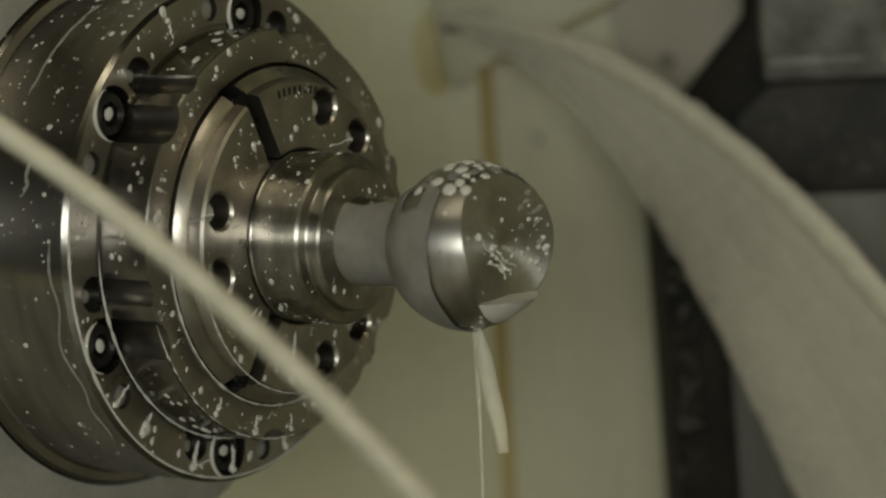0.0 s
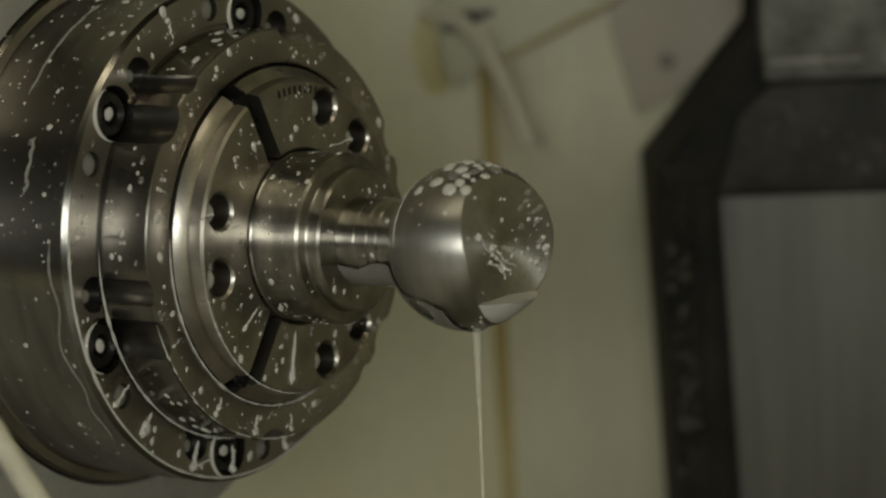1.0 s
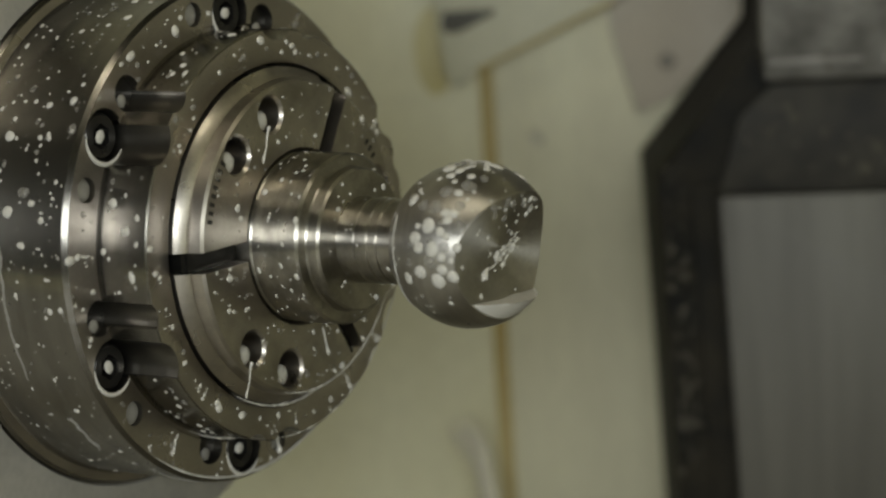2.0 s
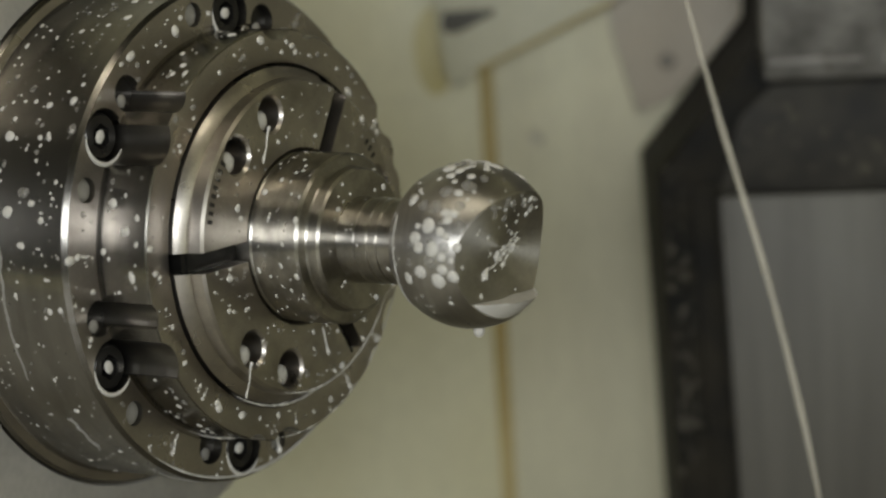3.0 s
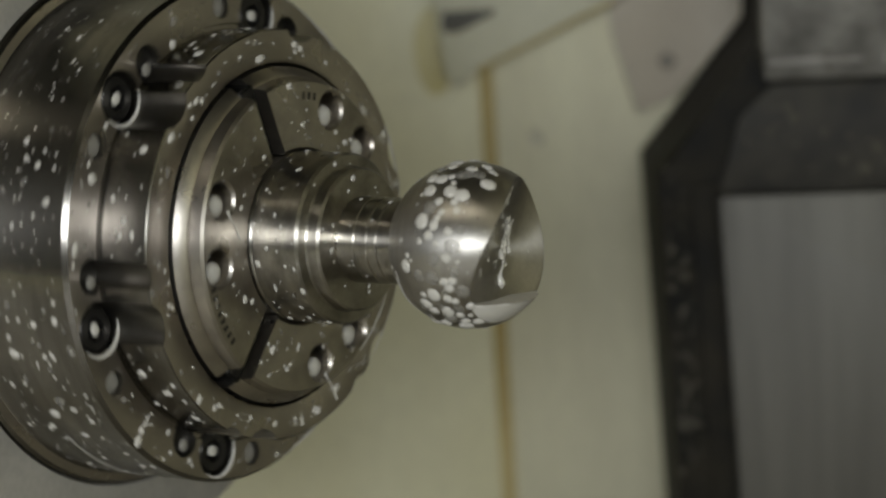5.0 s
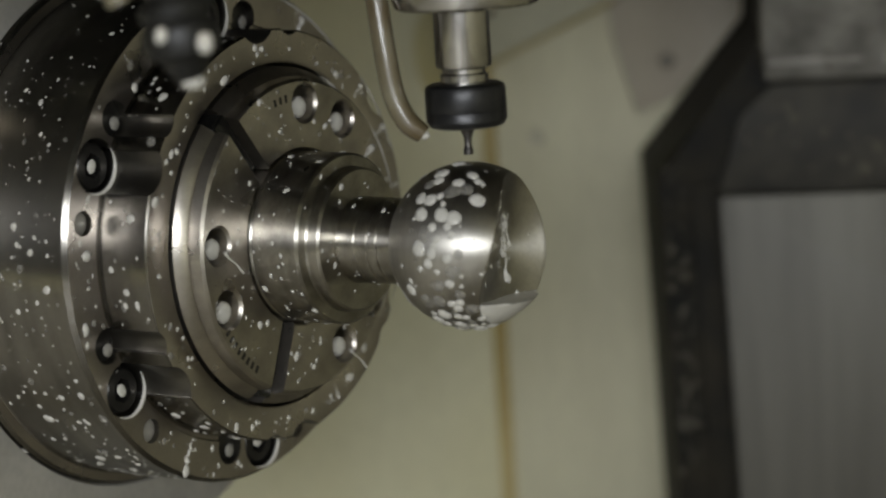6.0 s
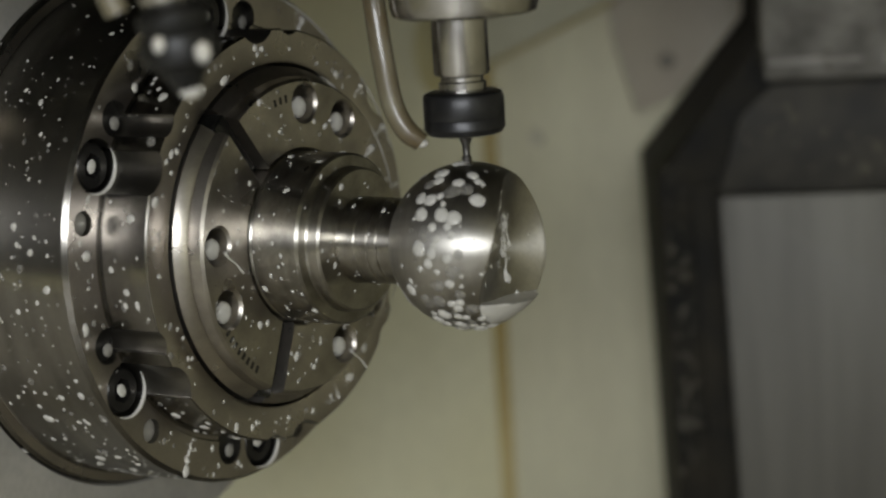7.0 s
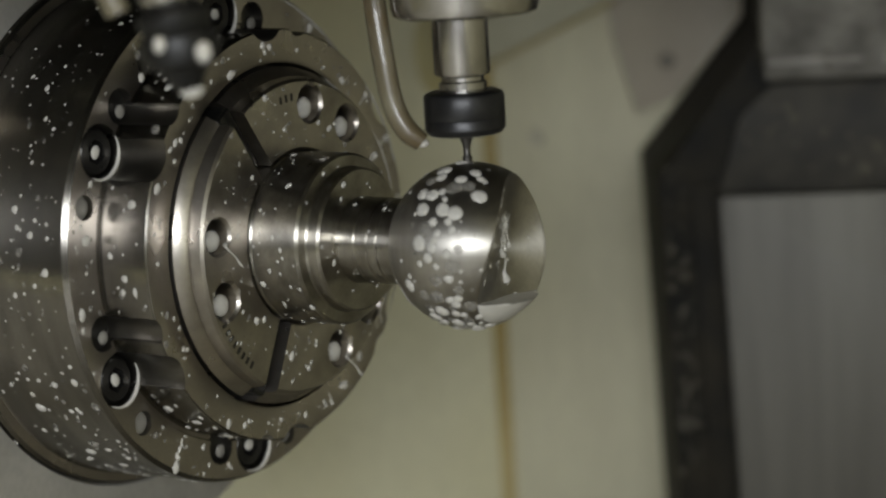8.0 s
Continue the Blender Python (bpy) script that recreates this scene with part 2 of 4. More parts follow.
def enclosure():
    W = dict(kind="structure")
    # added reflector: pale floor out of view that lightens the drum's underside
    tagged(part("floor", block(-900, -1250, FLOOR - 20, -120, 420, FLOOR), BOUNCE, m=LIFT), "unseen pale floor, raised to bounce light up onto the chuck", "floor", **W)
    # made-up dark floor out of view, darkens the reflection low on the ball
    tagged(part("floor_dark", block(-120, -1250, FLOOR - 22, 450, 420, FLOOR - 2), DARK_FLOOR, m=LIFT), "unseen dark floor, added so the ball's underside reflects dark", "floor", **W)
    # roof added out of view, kept dark so the drum's top reflects dark
    tagged(part("ceiling", block(-900, -1250, 900, 450, 420, 920), REFL_DARK, m=LIFT), "unseen dark roof sheet, toned for the steel to reflect", "ceiling", **W)
    # unseen side split pale below, dark above, to shape the drum's reflection
    tagged(part("wall_west", block(-920, -1250, FLOOR, -900, 420, -140), PAINT, m=LIFT), "unseen cream lower side sheet, pale for the drum to reflect", "wall", **W)
    tagged(part("wall_west_upper", block(-920, -1250, -140, -900, 420, 900), REFL_DARK, m=LIFT), "unseen dark upper side sheet, toned for the drum to reflect", "wall", **W)
    # unseen side in cream paint, a reflector for carrier and front faces
    tagged(part("wall_east", block(430, -1250, FLOOR, 450, 420, 900), PAINT, m=LIFT), "unseen cream side sheet, pale to brighten carrier and chuck faces", "wall", **W)
    # unseen front wall, added dark for reflections, open where the window lamp stands
    bm = block(-900, -1270, FLOOR, 450, -1250, 60)
    for b in (block(-900, -1270, 400, 450, -1250, 900), block(-900, -1270, 60, -600, -1250, 400), block(300, -1270, 60, 450, -1250, 400)):
        me = bpy.data.meshes.new("raw")
        b.to_mesh(me)
        b.free()
        bm.from_mesh(me)
        bpy.data.meshes.remove(me)
    tagged(part("wall_south", bm, DARKG, m=LIFT), "unseen dark grey front wall, added round the opening of the window lamp", "wall", **W)
    # back wall: two painted sheets that meet in a stained joint
    tagged(part("wall_north", block(-900, 330, FLOOR, 10.0, 350, 900, 0.8), PAINT, m=LIFT), "cream painted back sheet, damp and yellowed", "wall", **W)
    tagged(part("wall_north_cover", block(15.5, 328, FLOOR, 430, 350, 900, 0.8), PAINTR, m=LIFT), "cream painted telescopic cover sheet beside the joint", "wall", **W)
    tagged(part("trim", block(10.0, 329.6, FLOOR, 15.5, 349, 19, 0.3), RUST, m=LIFT), "rust-brown stained vertical sheet joint", "joint", **W)


enclosure()


# ---- things at the back ----
def back_things():
    # deflector plate high on the wall, with a slot drawn as a dark strip
    root = empty("deflector_plate", Matrix.Translation(at(0, 325, 40)), "cream painted slanted deflector plate on the back wall", "plate")
    bm = prism([(-3, -26), (2, -31), (12, -21.5), (60, -1), (110, 20), (110, 60), (-5, 60), (-5, -4)], -14, 2, "Y", 0.8)
    part("plate", bm, PLATEP, root)
    # no opening is cut: the slot's shade is put into the strip's colour
    part("slot", prism([(-3, -9), (3, -9.5), (17, -3.2), (17, -1.5), (-3, -1.5)], -15.2, -13.5, "Y", 0.3), SLOT, root, "dark strip standing for a narrow slot")
    part("lower_edge", tube(curve_points([(9, -14.8, -24.5), (35, -14.8, -13), (62, -14.8, -1)]), [0.8] * 17, 8), RUST, root, "grimy lower lip")
    tagged(part("dried_stain", revolve([(0, 9.0), (0.5, 8.4), (0.7, 5)], 40, "Z"), STAIN, None,
                m=Matrix.Translation(at(-6.5, 330, 22)) @ pose(0, 0, 0, 90, 0, 0) @ Matrix.Diagonal((0.85, 1.9, 1, 1))),
           "yellow dried coolant stain on the wall", "stain")
    # dusty pinkish panel at the top
    root = empty("access_panel", Matrix.Translation((0, 0, UP0)), "dusty pinkish painted access panel on the wall", "panel")
    part("sheet", prism([(62, 24), (70, -6), (85, 0), (104, 22), (118, 26), (118, 120), (48, 120)], 322, 327.9, "Y", 0.6), PINKP, root)
    part("screw", revolve([(0, 3.2), (1.0, 3.2), (1.8, 2.2), (1.9, 0.4)], 24, "Z"), SCREWP, root, "painted-over screw head", m=Matrix.Translation(Vector((82, 322, 14)) * MM) @ pose(0, 0, 0, 90, 0, 0))
    for x, z in ((31, -13.5),):
        tagged(part("screw", revolve([(0, 3.2), (1.0, 3.2), (1.8, 2.2), (1.9, 0.4)], 24, "Z"), DIM,
                    m=Matrix.Translation(at(x, 327.8, z)) @ pose(0, 0, 0, 90, 0, 0)), "painted-over screw head on the back sheet", "screw")
    # black tool carrier with a grey front plate
    root = empty("tool_carrier", Matrix.Translation(at(66, 250, -100)), "black cast tool carrier with a brushed grey front plate", "machine part")
    m = Matrix.Translation((-0.066, -0.25, 0.1))
    part("casting", prism([(75.0, FLOOR), (69.8, -19.5), (112.5, 29), (112.5, 300), (420, 300), (420, FLOOR)], 250, 320, "Y", 1.6), DARKP, root, m=m)
    part("edge_strip", prism([(88.0, FLOOR), (82.0, -24), (91.5, -24), (97.3, FLOOR)], 247.5, 250.5, "Y", 0.3), DARKP, root, "black steel strip", m=m)
    part("front_plate", prism([(96.6, FLOOR), (91.2, -28.5), (93, -27.6), (420, -37), (420, FLOOR)], 241, 249, "Y", 0.7), GREYP, root, "brushed grey front plate", m=m)
    part("bellows_box", prism([(91.5, -27), (100, 0), (112, 10.5), (420, 7), (420, -36.3)], 246, 252, "Y", 0.3), DARKB, root, m=m)
    part("upper_cover", prism([(108, 12), (108, 300), (420, 300), (420, 8)], 240, 249, "Y", 4.0), DARKG, root, "dark grey upper cover", m=m)
    part("ledge", tube([(110, 239.3, 19.4), (126, 239.3, 19.0), (143, 239.3, 18.6)], [0.9, 1.5, 1.0], 12), BARE, root, "worn bright ledge", m=m)
    part("ledge", tube([(151, 239.3, 18.2), (200, 239.3, 16.8)], [1.2, 1.5], 12), BARE, root, "worn bright ledge", m=m)


back_things()


# ---- work spindle: the collet chuck ----
CHUCK = empty("collet_chuck", spindle(0), "large wet steel collet chuck with three slotted jaws, gripping the workpiece", "chuck")
SA, SC, SB, SF = -79.7, -63.4, -63.6, -56.0
RB = 57.0                      # radius of the boss
LOW = -176                     # where the coolant settles, round the chuck
BOLTS = [20 + 60 * i for i in range(6)]
SLOTS = [114, 234, 354]


def chuck():
    prof = [(-200, 74), (-118.5, 74), (-117.5, 73.0), (-117, 70.6), (-116, 70.0), (-81.0, 70.0), (SA, 68.9), (SA, 58.6), (SA - 0.9, 58.2),
            (SA - 0.9, RB + 0.1), (SA + 1.0, RB), (SC - 0.35, RB), (SC, RB - 0.4), (SB + 0.3, 48.6), (SB - 0.2, 47.7),
            (-76, 47.4), (-76, 20)]
    cuts = []
    for b in BOLTS:
        cuts.append(shifted(revolve([(-92, 7.6), (-50, 7.6)], 36), ringpose(0, 61.3, b)))
        cuts.append(shifted(revolve([(-90, 4.9), (-50, 4.9)], 28), ringpose(0, 60.2, b - 13.6)))
        cuts.append(shifted(revolve([(-90, 3.4), (-79.0, 3.4), (-77, 2.0)], 24), ringpose(0, 63.3, b + 14.3)))
    part_me = carve(revolve(prof, 160), cuts)
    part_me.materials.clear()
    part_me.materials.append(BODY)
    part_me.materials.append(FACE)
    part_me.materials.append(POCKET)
    # by facing: front faces lighter, drum darker, pockets darkest; brightness put into colour
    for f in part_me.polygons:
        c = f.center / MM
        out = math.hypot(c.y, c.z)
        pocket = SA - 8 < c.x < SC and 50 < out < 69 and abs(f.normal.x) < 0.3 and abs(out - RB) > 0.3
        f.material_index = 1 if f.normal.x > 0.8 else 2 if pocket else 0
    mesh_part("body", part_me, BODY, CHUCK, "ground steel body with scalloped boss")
    for b in BOLTS:
        head = carve(revolve([(-92, 6.4), (-81.8, 6.4), (-80.9, 5.6), (-80.9, 0.2)], 32),
                     [shifted(revolve([(-85.5, 3.5), (-75, 3.5)], 6), Matrix.Identity(4))])
        ob = mesh_part("bolt", head, BOLT, CHUCK, "black socket head bolt", m=ringpose(0, 61.3, b))
        pool = bmesh.new()
        bmesh.ops.create_icosphere(pool, subdivisions=2, radius=1)
        for v in pool.verts:
            v.co = Vector((v.co.x * 0.5 - 81.3, v.co.y * 1.6, v.co.z * 2.0)) * MM
        part("coolant_pool", pool, MILK, ob, "white coolant in the socket")
        arc = [radians(LOW - b + 75 * (i / 12 - 0.5) * 2) for i in range(13)]
        part("coolant_crescent", tube([(SA + 0.1, 7.3 * math.cos(t), 7.3 * math.sin(t)) for t in arc], [0.12 + 0.5 * math.sin(math.pi * i / 12) for i in range(13)], 10), MILK, CHUCK,
             "white coolant caught under a bolt", m=ringpose(0, 61.3, b))
        end = Vector((61.3 * math.cos(radians(b)), 61.3 * math.sin(radians(b)))) + Vector((math.cos(radians(LOW)), math.sin(radians(LOW)))) * 15
        if 59.5 < end.length < 67.5:
            way = Vector((0, math.cos(radians(LOW - b)), math.sin(radians(LOW - b))))
            part("coolant_run", tube([Vector((SA + 0.1, 0, 0)) + way * (7.3 + i * 0.8) for i in range(11)], [0.6, 0.42, 0.34, 0.3, 0.3, 0.32, 0.36, 0.45, 0.6, 0.6, 0.15], 10), MILK, CHUCK,
                 "white run of coolant under a bolt", m=ringpose(0, 61.3, b))
        for off, r, w, sink in ((-13.6, 60.2, 1.9, 2.2), (14.3, 63.3, 3.3, 0.0)):
            pool = bmesh.new()
            bmesh.ops.create_icosphere(pool, subdivisions=2, radius=1)
            g = radians(LOW - b - off)
            for v in pool.verts:
                v.co = Vector((v.co.x * 0.7 - 81.4, v.co.y * w + sink * math.cos(g), v.co.z * w + sink * math.sin(g))) * MM
            part("coolant_pool", pool, THIN, CHUCK, "thin coolant standing in a hole", m=ringpose(0, r, b + off))
        film = revolve([(-86, 4.85), (-82.4, 4.85), (-82.0, 3.0), (-81.9, 0.3)], 28)
        part("hole_plug", film, BOLT, CHUCK, "wet dark plug", m=ringpose(0, 60.2, b - 13.6))
    # three jaws of the clamping head, with holes and a lettered rim
    for k, a in enumerate(SLOTS):
        bm = bmesh.new()
        lo, hi = radians(a + 2.6), radians(a + 120 - 2.6)
        prof = [(-74, 46.6), (-63.2, 46.6), (-62.6, 46.0), (-60.7, 44.3), (-60.4, 43.6), (-59.9, 43.6), (-59.6, 43.9), (SF - 0.7, 43.3), (SF, 42.5), (SF, 24.6), (SF - 0.8, 23.9), (-74, 23.9)]
        n = 40
        cols = []
        for i in range(n + 1):
            col = []
            for s, r in prof:
                # slot sides stay parallel to the radius through the slot's middle
                off = math.asin(min(2.8 / r, 0.9))
                t0, t1 = radians(a) + off, radians(a + 120) - off
                w = t0 + (t1 - t0) * i / n
                col.append(bm.verts.new(Vector((s, r * math.cos(w), r * math.sin(w))) * MM))
            cols.append(col)
        for c, d in zip(cols, cols[1:]):
            for j in range(len(prof)):
                q = (j + 1) % len(prof)
                bm.faces.new((c[j], c[q], d[q], d[j]))
        bm.faces.new(cols[0])
        bm.faces.new(cols[-1][::-1])
        mid = a + 60
        cuts = []
        for off, r, w in ((-13.5, 36.6, 4.8), (14.5, 36.6, 5.0)):
            cuts.append(shifted(revolve([(-66, w), (SF - 0.8, w), (SF + 0.2, w + 0.9), (-50, w + 0.9)], 28), ringpose(0, r, mid + off)))
        jaw = mesh_part("jaw", carve(bm, cuts), COLLET, CHUCK, "clamping jaw with two round holes")
        for off, r, w in ((-13.5, 36.6, 4.8), (14.5, 36.6, 5.0)):
            pool = bmesh.new()
            bmesh.ops.create_icosphere(pool, subdivisions=2, radius=1)
            for v in pool.verts:
                g = radians(LOW - mid - off)
                v.co = Vector((v.co.x * 1.6 - 59.6, v.co.y * w * 0.62 + w * 0.42 * math.cos(g), v.co.z * w * 0.62 + w * 0.42 * math.sin(g))) * MM
            part("coolant_pool", pool, MILK, jaw, "white coolant in the hole", m=ringpose(0, r, mid + off))
        g = radians(mid - 13.5)
        down = Vector((0, math.cos(radians(LOW)), math.sin(radians(LOW))))
        start = Vector((SF + 0.1, 36.6 * math.cos(g), 36.6 * math.sin(g))) + down * 3.6
        if k != 1:
            part("coolant_run", tube([start + down * i + Vector((0, 0.25 * math.sin(i * 0.7 + k), 0.2 * math.sin(i * 0.9))) for i in range(11)],
                                     [0.6, 0.36, 0.25, 0.2, 0.2, 0.18, 0.2, 0.22, 0.3, 0.36, 0.15], 10), MILK, jaw, "thin white run of coolant")
        # engraved marks, too small to read
        for i in range((0, 3, 8)[k]):
            part("mark", block(-0.04, -1.05, -0.55, 0.04, 1.05, 0.55), INK, jaw, "engraved letter mark", smooth=False,
                 m=ringpose(SF, 40.4 if k == 2 else 38.6, mid + 22 + i * 3.3 if k == 2 else mid + 27 + i * 3.6))
        fill = bmesh.new()
        bmesh.ops.create_cube(fill, size=1)
        for v in fill.verts:
            v.co = Vector((-67.5 + v.co.x * 15, 34.6 + v.co.y * 21, v.co.z * 5.7)) * MM
        bmesh.ops.bevel(fill, geom=fill.edges[:], offset=0.5 * MM, segments=2, affect="EDGES")
        part("slot_seal", fill, SEAL, CHUCK, "black rubber filling of the slot", m=ringpose(0, 0, a))


chuck()
tagged(part("spindle_housing", revolve([(-505, 60), (-505, 94), (-121, 94), (-119.5, 93), (-119, 91.5), (-119, 74.8), (-119.6, 74.3), (-140, 74.3)], 160, closed=False), RING, m=spindle(0)),
       "large wet steel housing ring behind the chuck", "spindle housing", kind="structure")


def wet_edge(s, r, lo, hi, w, seed, waver=0.0, material=MILK):
    """A bead of coolant that hangs in an edge of the chuck."""
    n = 90
    pts, rad = [], []
    for i in range(n + 1):
        a = radians(lo + (hi - lo) * i / n)
        pts.append((s + waver * noise.noise(Vector((i * 0.06, seed, 9))), r * math.cos(a), r * math.sin(a)))
        rad.append(max(w * (0.35 + 0.65 * abs(noise.noise(Vector((i * 0.21, seed, 0))))) * min(1, i / 8, (n - i) / 8), 0.04))
    part("wet_edge", tube(pts, rad, 8), material, CHUCK, "bead of coolant along an edge")


wet_edge(SA + 0.15, 68.6, 165, 305, 0.85, 3)
wet_edge(SB, 47.2, 170, 290, 0.7, 5)
wet_edge(SF - 0.3, 43.2, 185, 265, 0.5, 6)
wet_edge(SA + 0.4, RB + 0.5, 175, 280, 0.7, 8)
wet_edge(SC - 0.2, RB - 0.6, 195, 275, 0.55, 11)
wet_edge(-85, 70.05, 172, 226, 0.7, 14, 3, THIN)
wet_edge(-103, 70.05, 108, 140, 0.9, 17, 1.5, THIN)
wet_edge(-95, 70.05, 150, 163, 1.1, 19, 1.5, THIN)


def face_run(s, lo, hi, deg, w, seed):
    """A run of coolant down a face of the chuck, from radius lo to hi."""
    n = 16
    pts, rad = [], []
    for i in range(n + 1):
        a = radians(deg + 0.8 * noise.noise(Vector((i * 0.3, seed, 1))))
        r = lo + (hi - lo) * i / n
        pts.append((s + 0.1, r * math.cos(a), r * math.sin(a)))
        rad.append(w * (0.45 + 0.5 * abs(noise.noise(Vector((i * 0.4, seed, 7)))) + 0.7 * math.exp(-((n - 2 - i) / 2.2) ** 2)) * min(1, (i + 0.4) / 3, (n - i + 0.3) / 2))
    part("coolant_run", tube(pts, rad, 10), MILK, CHUCK, "white run of coolant")


for deg, lo, hi, w in ((214, 59, 68, 0.7), (226, 59, 67, 0.9), (247, 59, 68, 1.1), (262, 59.5, 68, 1.0), (283, 60, 68, 0.9), (172, 59.5, 66, 0.6), (110, 60, 66.5, 0.6)):
    face_run(SA, lo, hi, deg, w, deg)
for deg, lo, hi, w in ((232, 49.5, 56, 0.8), (251, 49.5, 56, 1.0), (268, 49.5, 55.5, 0.7), (204, 49.5, 54, 0.5), (158, 50, 55, 0.5)):
    face_run(SB, lo, hi, deg, w, deg)
for deg, lo, hi, w in ((256, 26, 41, 0.9), (216, 27, 36, 0.5)):
    face_run(SF, lo, hi, deg, w, deg)

# ---- workpiece ----
PIECE = empty("workpiece", spindle(0), "turned stainless ball stud with a milled trough, wet with coolant", "workpiece")
R = 22.0
# milled trough across the front: a cylinder of radius TR, its axis at TC along the spindle and TO to the side, at the angle TA
TC, TR, TA, TO = 37.2, 29.0, 109.2, 5.7
SIDE = Vector((0, -math.sin(radians(TA)), math.cos(radians(TA))))


def surface(d):
    """How far the ball's skin lies from its centre in the direction d."""
    u, v = d.x, d.dot(SIDE)
    a, b, c = u * u + v * v, -(u * TC + v * TO), TC * TC + TO * TO - TR * TR
    q = b * b - a * c
    if q > 0 and b < 0:
        near = (-b - math.sqrt(q)) / a
        if 0 < near < R:
            return near
    return R


def ball():
    bm = bmesh.new()
    rows, seg = 380, 460
    s0 = -math.sqrt(R * R - 11.4 ** 2)
    start = math.acos(s0 / R)
    grid = []
    for i in range(rows):
        p = start * (1 - i / (rows - 0.5))
        row = []
        for j in range(seg):
            q = 2 * math.pi * j / seg
            d = Vector((math.cos(p), math.sin(p) * math.cos(q), math.sin(p) * math.sin(q)))
            row.append(bm.verts.new(d * surface(d) * MM))
        grid.append(row)
    for a, b in zip(grid, grid[1:]):
        for j in range(seg):
            bm.faces.new((a[j], a[(j + 1) % seg], b[(j + 1) % seg], b[j]))
    bm.faces.new(grid[-1])
    bm.faces.new(grid[0][::-1])
    me = bpy.data.meshes.new("ball")
    bmesh.ops.recalc_face_normals(bm, faces=bm.faces[:])
    bm.to_mesh(me)
    bm.free()
    me.materials.append(BALL)
    me.materials.append(TROUGH)
    for f in me.polygons:
        f.material_index = 1 if f.center.length < (R - 0.12) * MM and f.center.x > 0 else 0
    me.shade_smooth()
    ob = new("ball", me)
    ob.parent = PIECE
    return tagged(ob, "bright milled ball with a concave trough")


ball()
part("collar", revolve([(-74, 23.4), (-56.2, 23.4), (-55.6, 23.0), (-55.0, 23.4), (-41.0, 23.4), (-40.3, 22.7), (-40.1, 19.9), (-39.7, 19.6), (-36.7, 19.5), (-36.1, 18.9), (-36.1, 10.0)], 128),
     STEEL, PIECE, "turned steel collar")
part("neck", revolve([(-38.4, 12.0), (-37.6, 11.7), (-30.6, 11.7), (-30.3, 11.4), (-29.9, 11.7), (-26.4, 11.7), (-26.1, 11.3), (-25.7, 11.6), (-23.4, 11.6), (-23.1, 11.2), (-22.6, 11.5), (-19.0, 11.2), (-17.5, 11.6)], 96),
     STEEL, PIECE, "ringed turned neck")


# ---- coolant drops that cling to the steel ----
def dome():
    bm = bmesh.new()
    bmesh.ops.create_icosphere(bm, subdivisions=2, radius=1)
    bmesh.ops.delete(bm, geom=[v for v in bm.verts if v.co.x < -0.35], context="VERTS")
    return bm


DOME = dome()
DOME_V = [v.co.copy() for v in DOME.verts]
DOME_F = [[v.index for v in f.verts] for f in DOME.faces]
DOME.free()
rng = random.Random(7)


def frame_of(n):
    n = Vector(n).normalized()
    t = n.orthogonal().normalized()
    m = Matrix((n, t, n.cross(t))).transposed()
    return m


def drops(name, spots, parent, label, material=MILK):
    """One mesh of many drops: spots are (place, normal, size, stretch, way)."""
    verts, faces = [], []
    for co, n, size, st, way in spots:
        n = Vector(n).normalized()
        t = Vector(way) - n * n.dot(Vector(way))
        t = t.normalized() if t.length > 1e-5 else n.orthogonal().normalized()
        u = n.cross(t)
        o = len(verts)
        k1, k2 = rng.uniform(0, 6.28), rng.uniform(0, 6.28)
        for v in DOME_V:
            a = math.atan2(v.z, v.y)
            w = 1 + 0.10 * math.sin(2 * a + k1) + 0.05 * math.sin(3 * a + k2)
            verts.append((Vector(co) + (n * v.x * 0.42 + t * v.y * st * w + u * v.z * w) * size) * MM)
        faces += [[i + o for i in f] for f in DOME_F]
    me = bpy.data.meshes.new(name)
    me.from_pydata(verts, [], faces)
    me.materials.append(material)
    me.shade_smooth()
    ob = new(name, me)
    ob.parent = parent
    return tagged(ob, label, kind="stuff")


def size(lo, mean, hi):
    return min(max(rng.lognormvariate(math.log(mean), 0.55), lo), hi)


def on_cyl(s, r, deg):
    a = radians(deg)
    return Vector((s, r * math.cos(a), r * math.sin(a))), Vector((0, math.cos(a), math.sin(a)))


def clear_of_holes(s, r, deg):
    """False where the chuck's face or boss is cut away."""
    for b in BOLTS:
        for off, rr, w in ((0, 61.3, 8.7), (-13.6, 60.2, 5.8), (14.3, 63.3, 4.2)):
            d = radians(deg - b - off)
            if math.hypot(r * math.cos(d) - rr, r * math.sin(d)) < w:
                return False
    return True


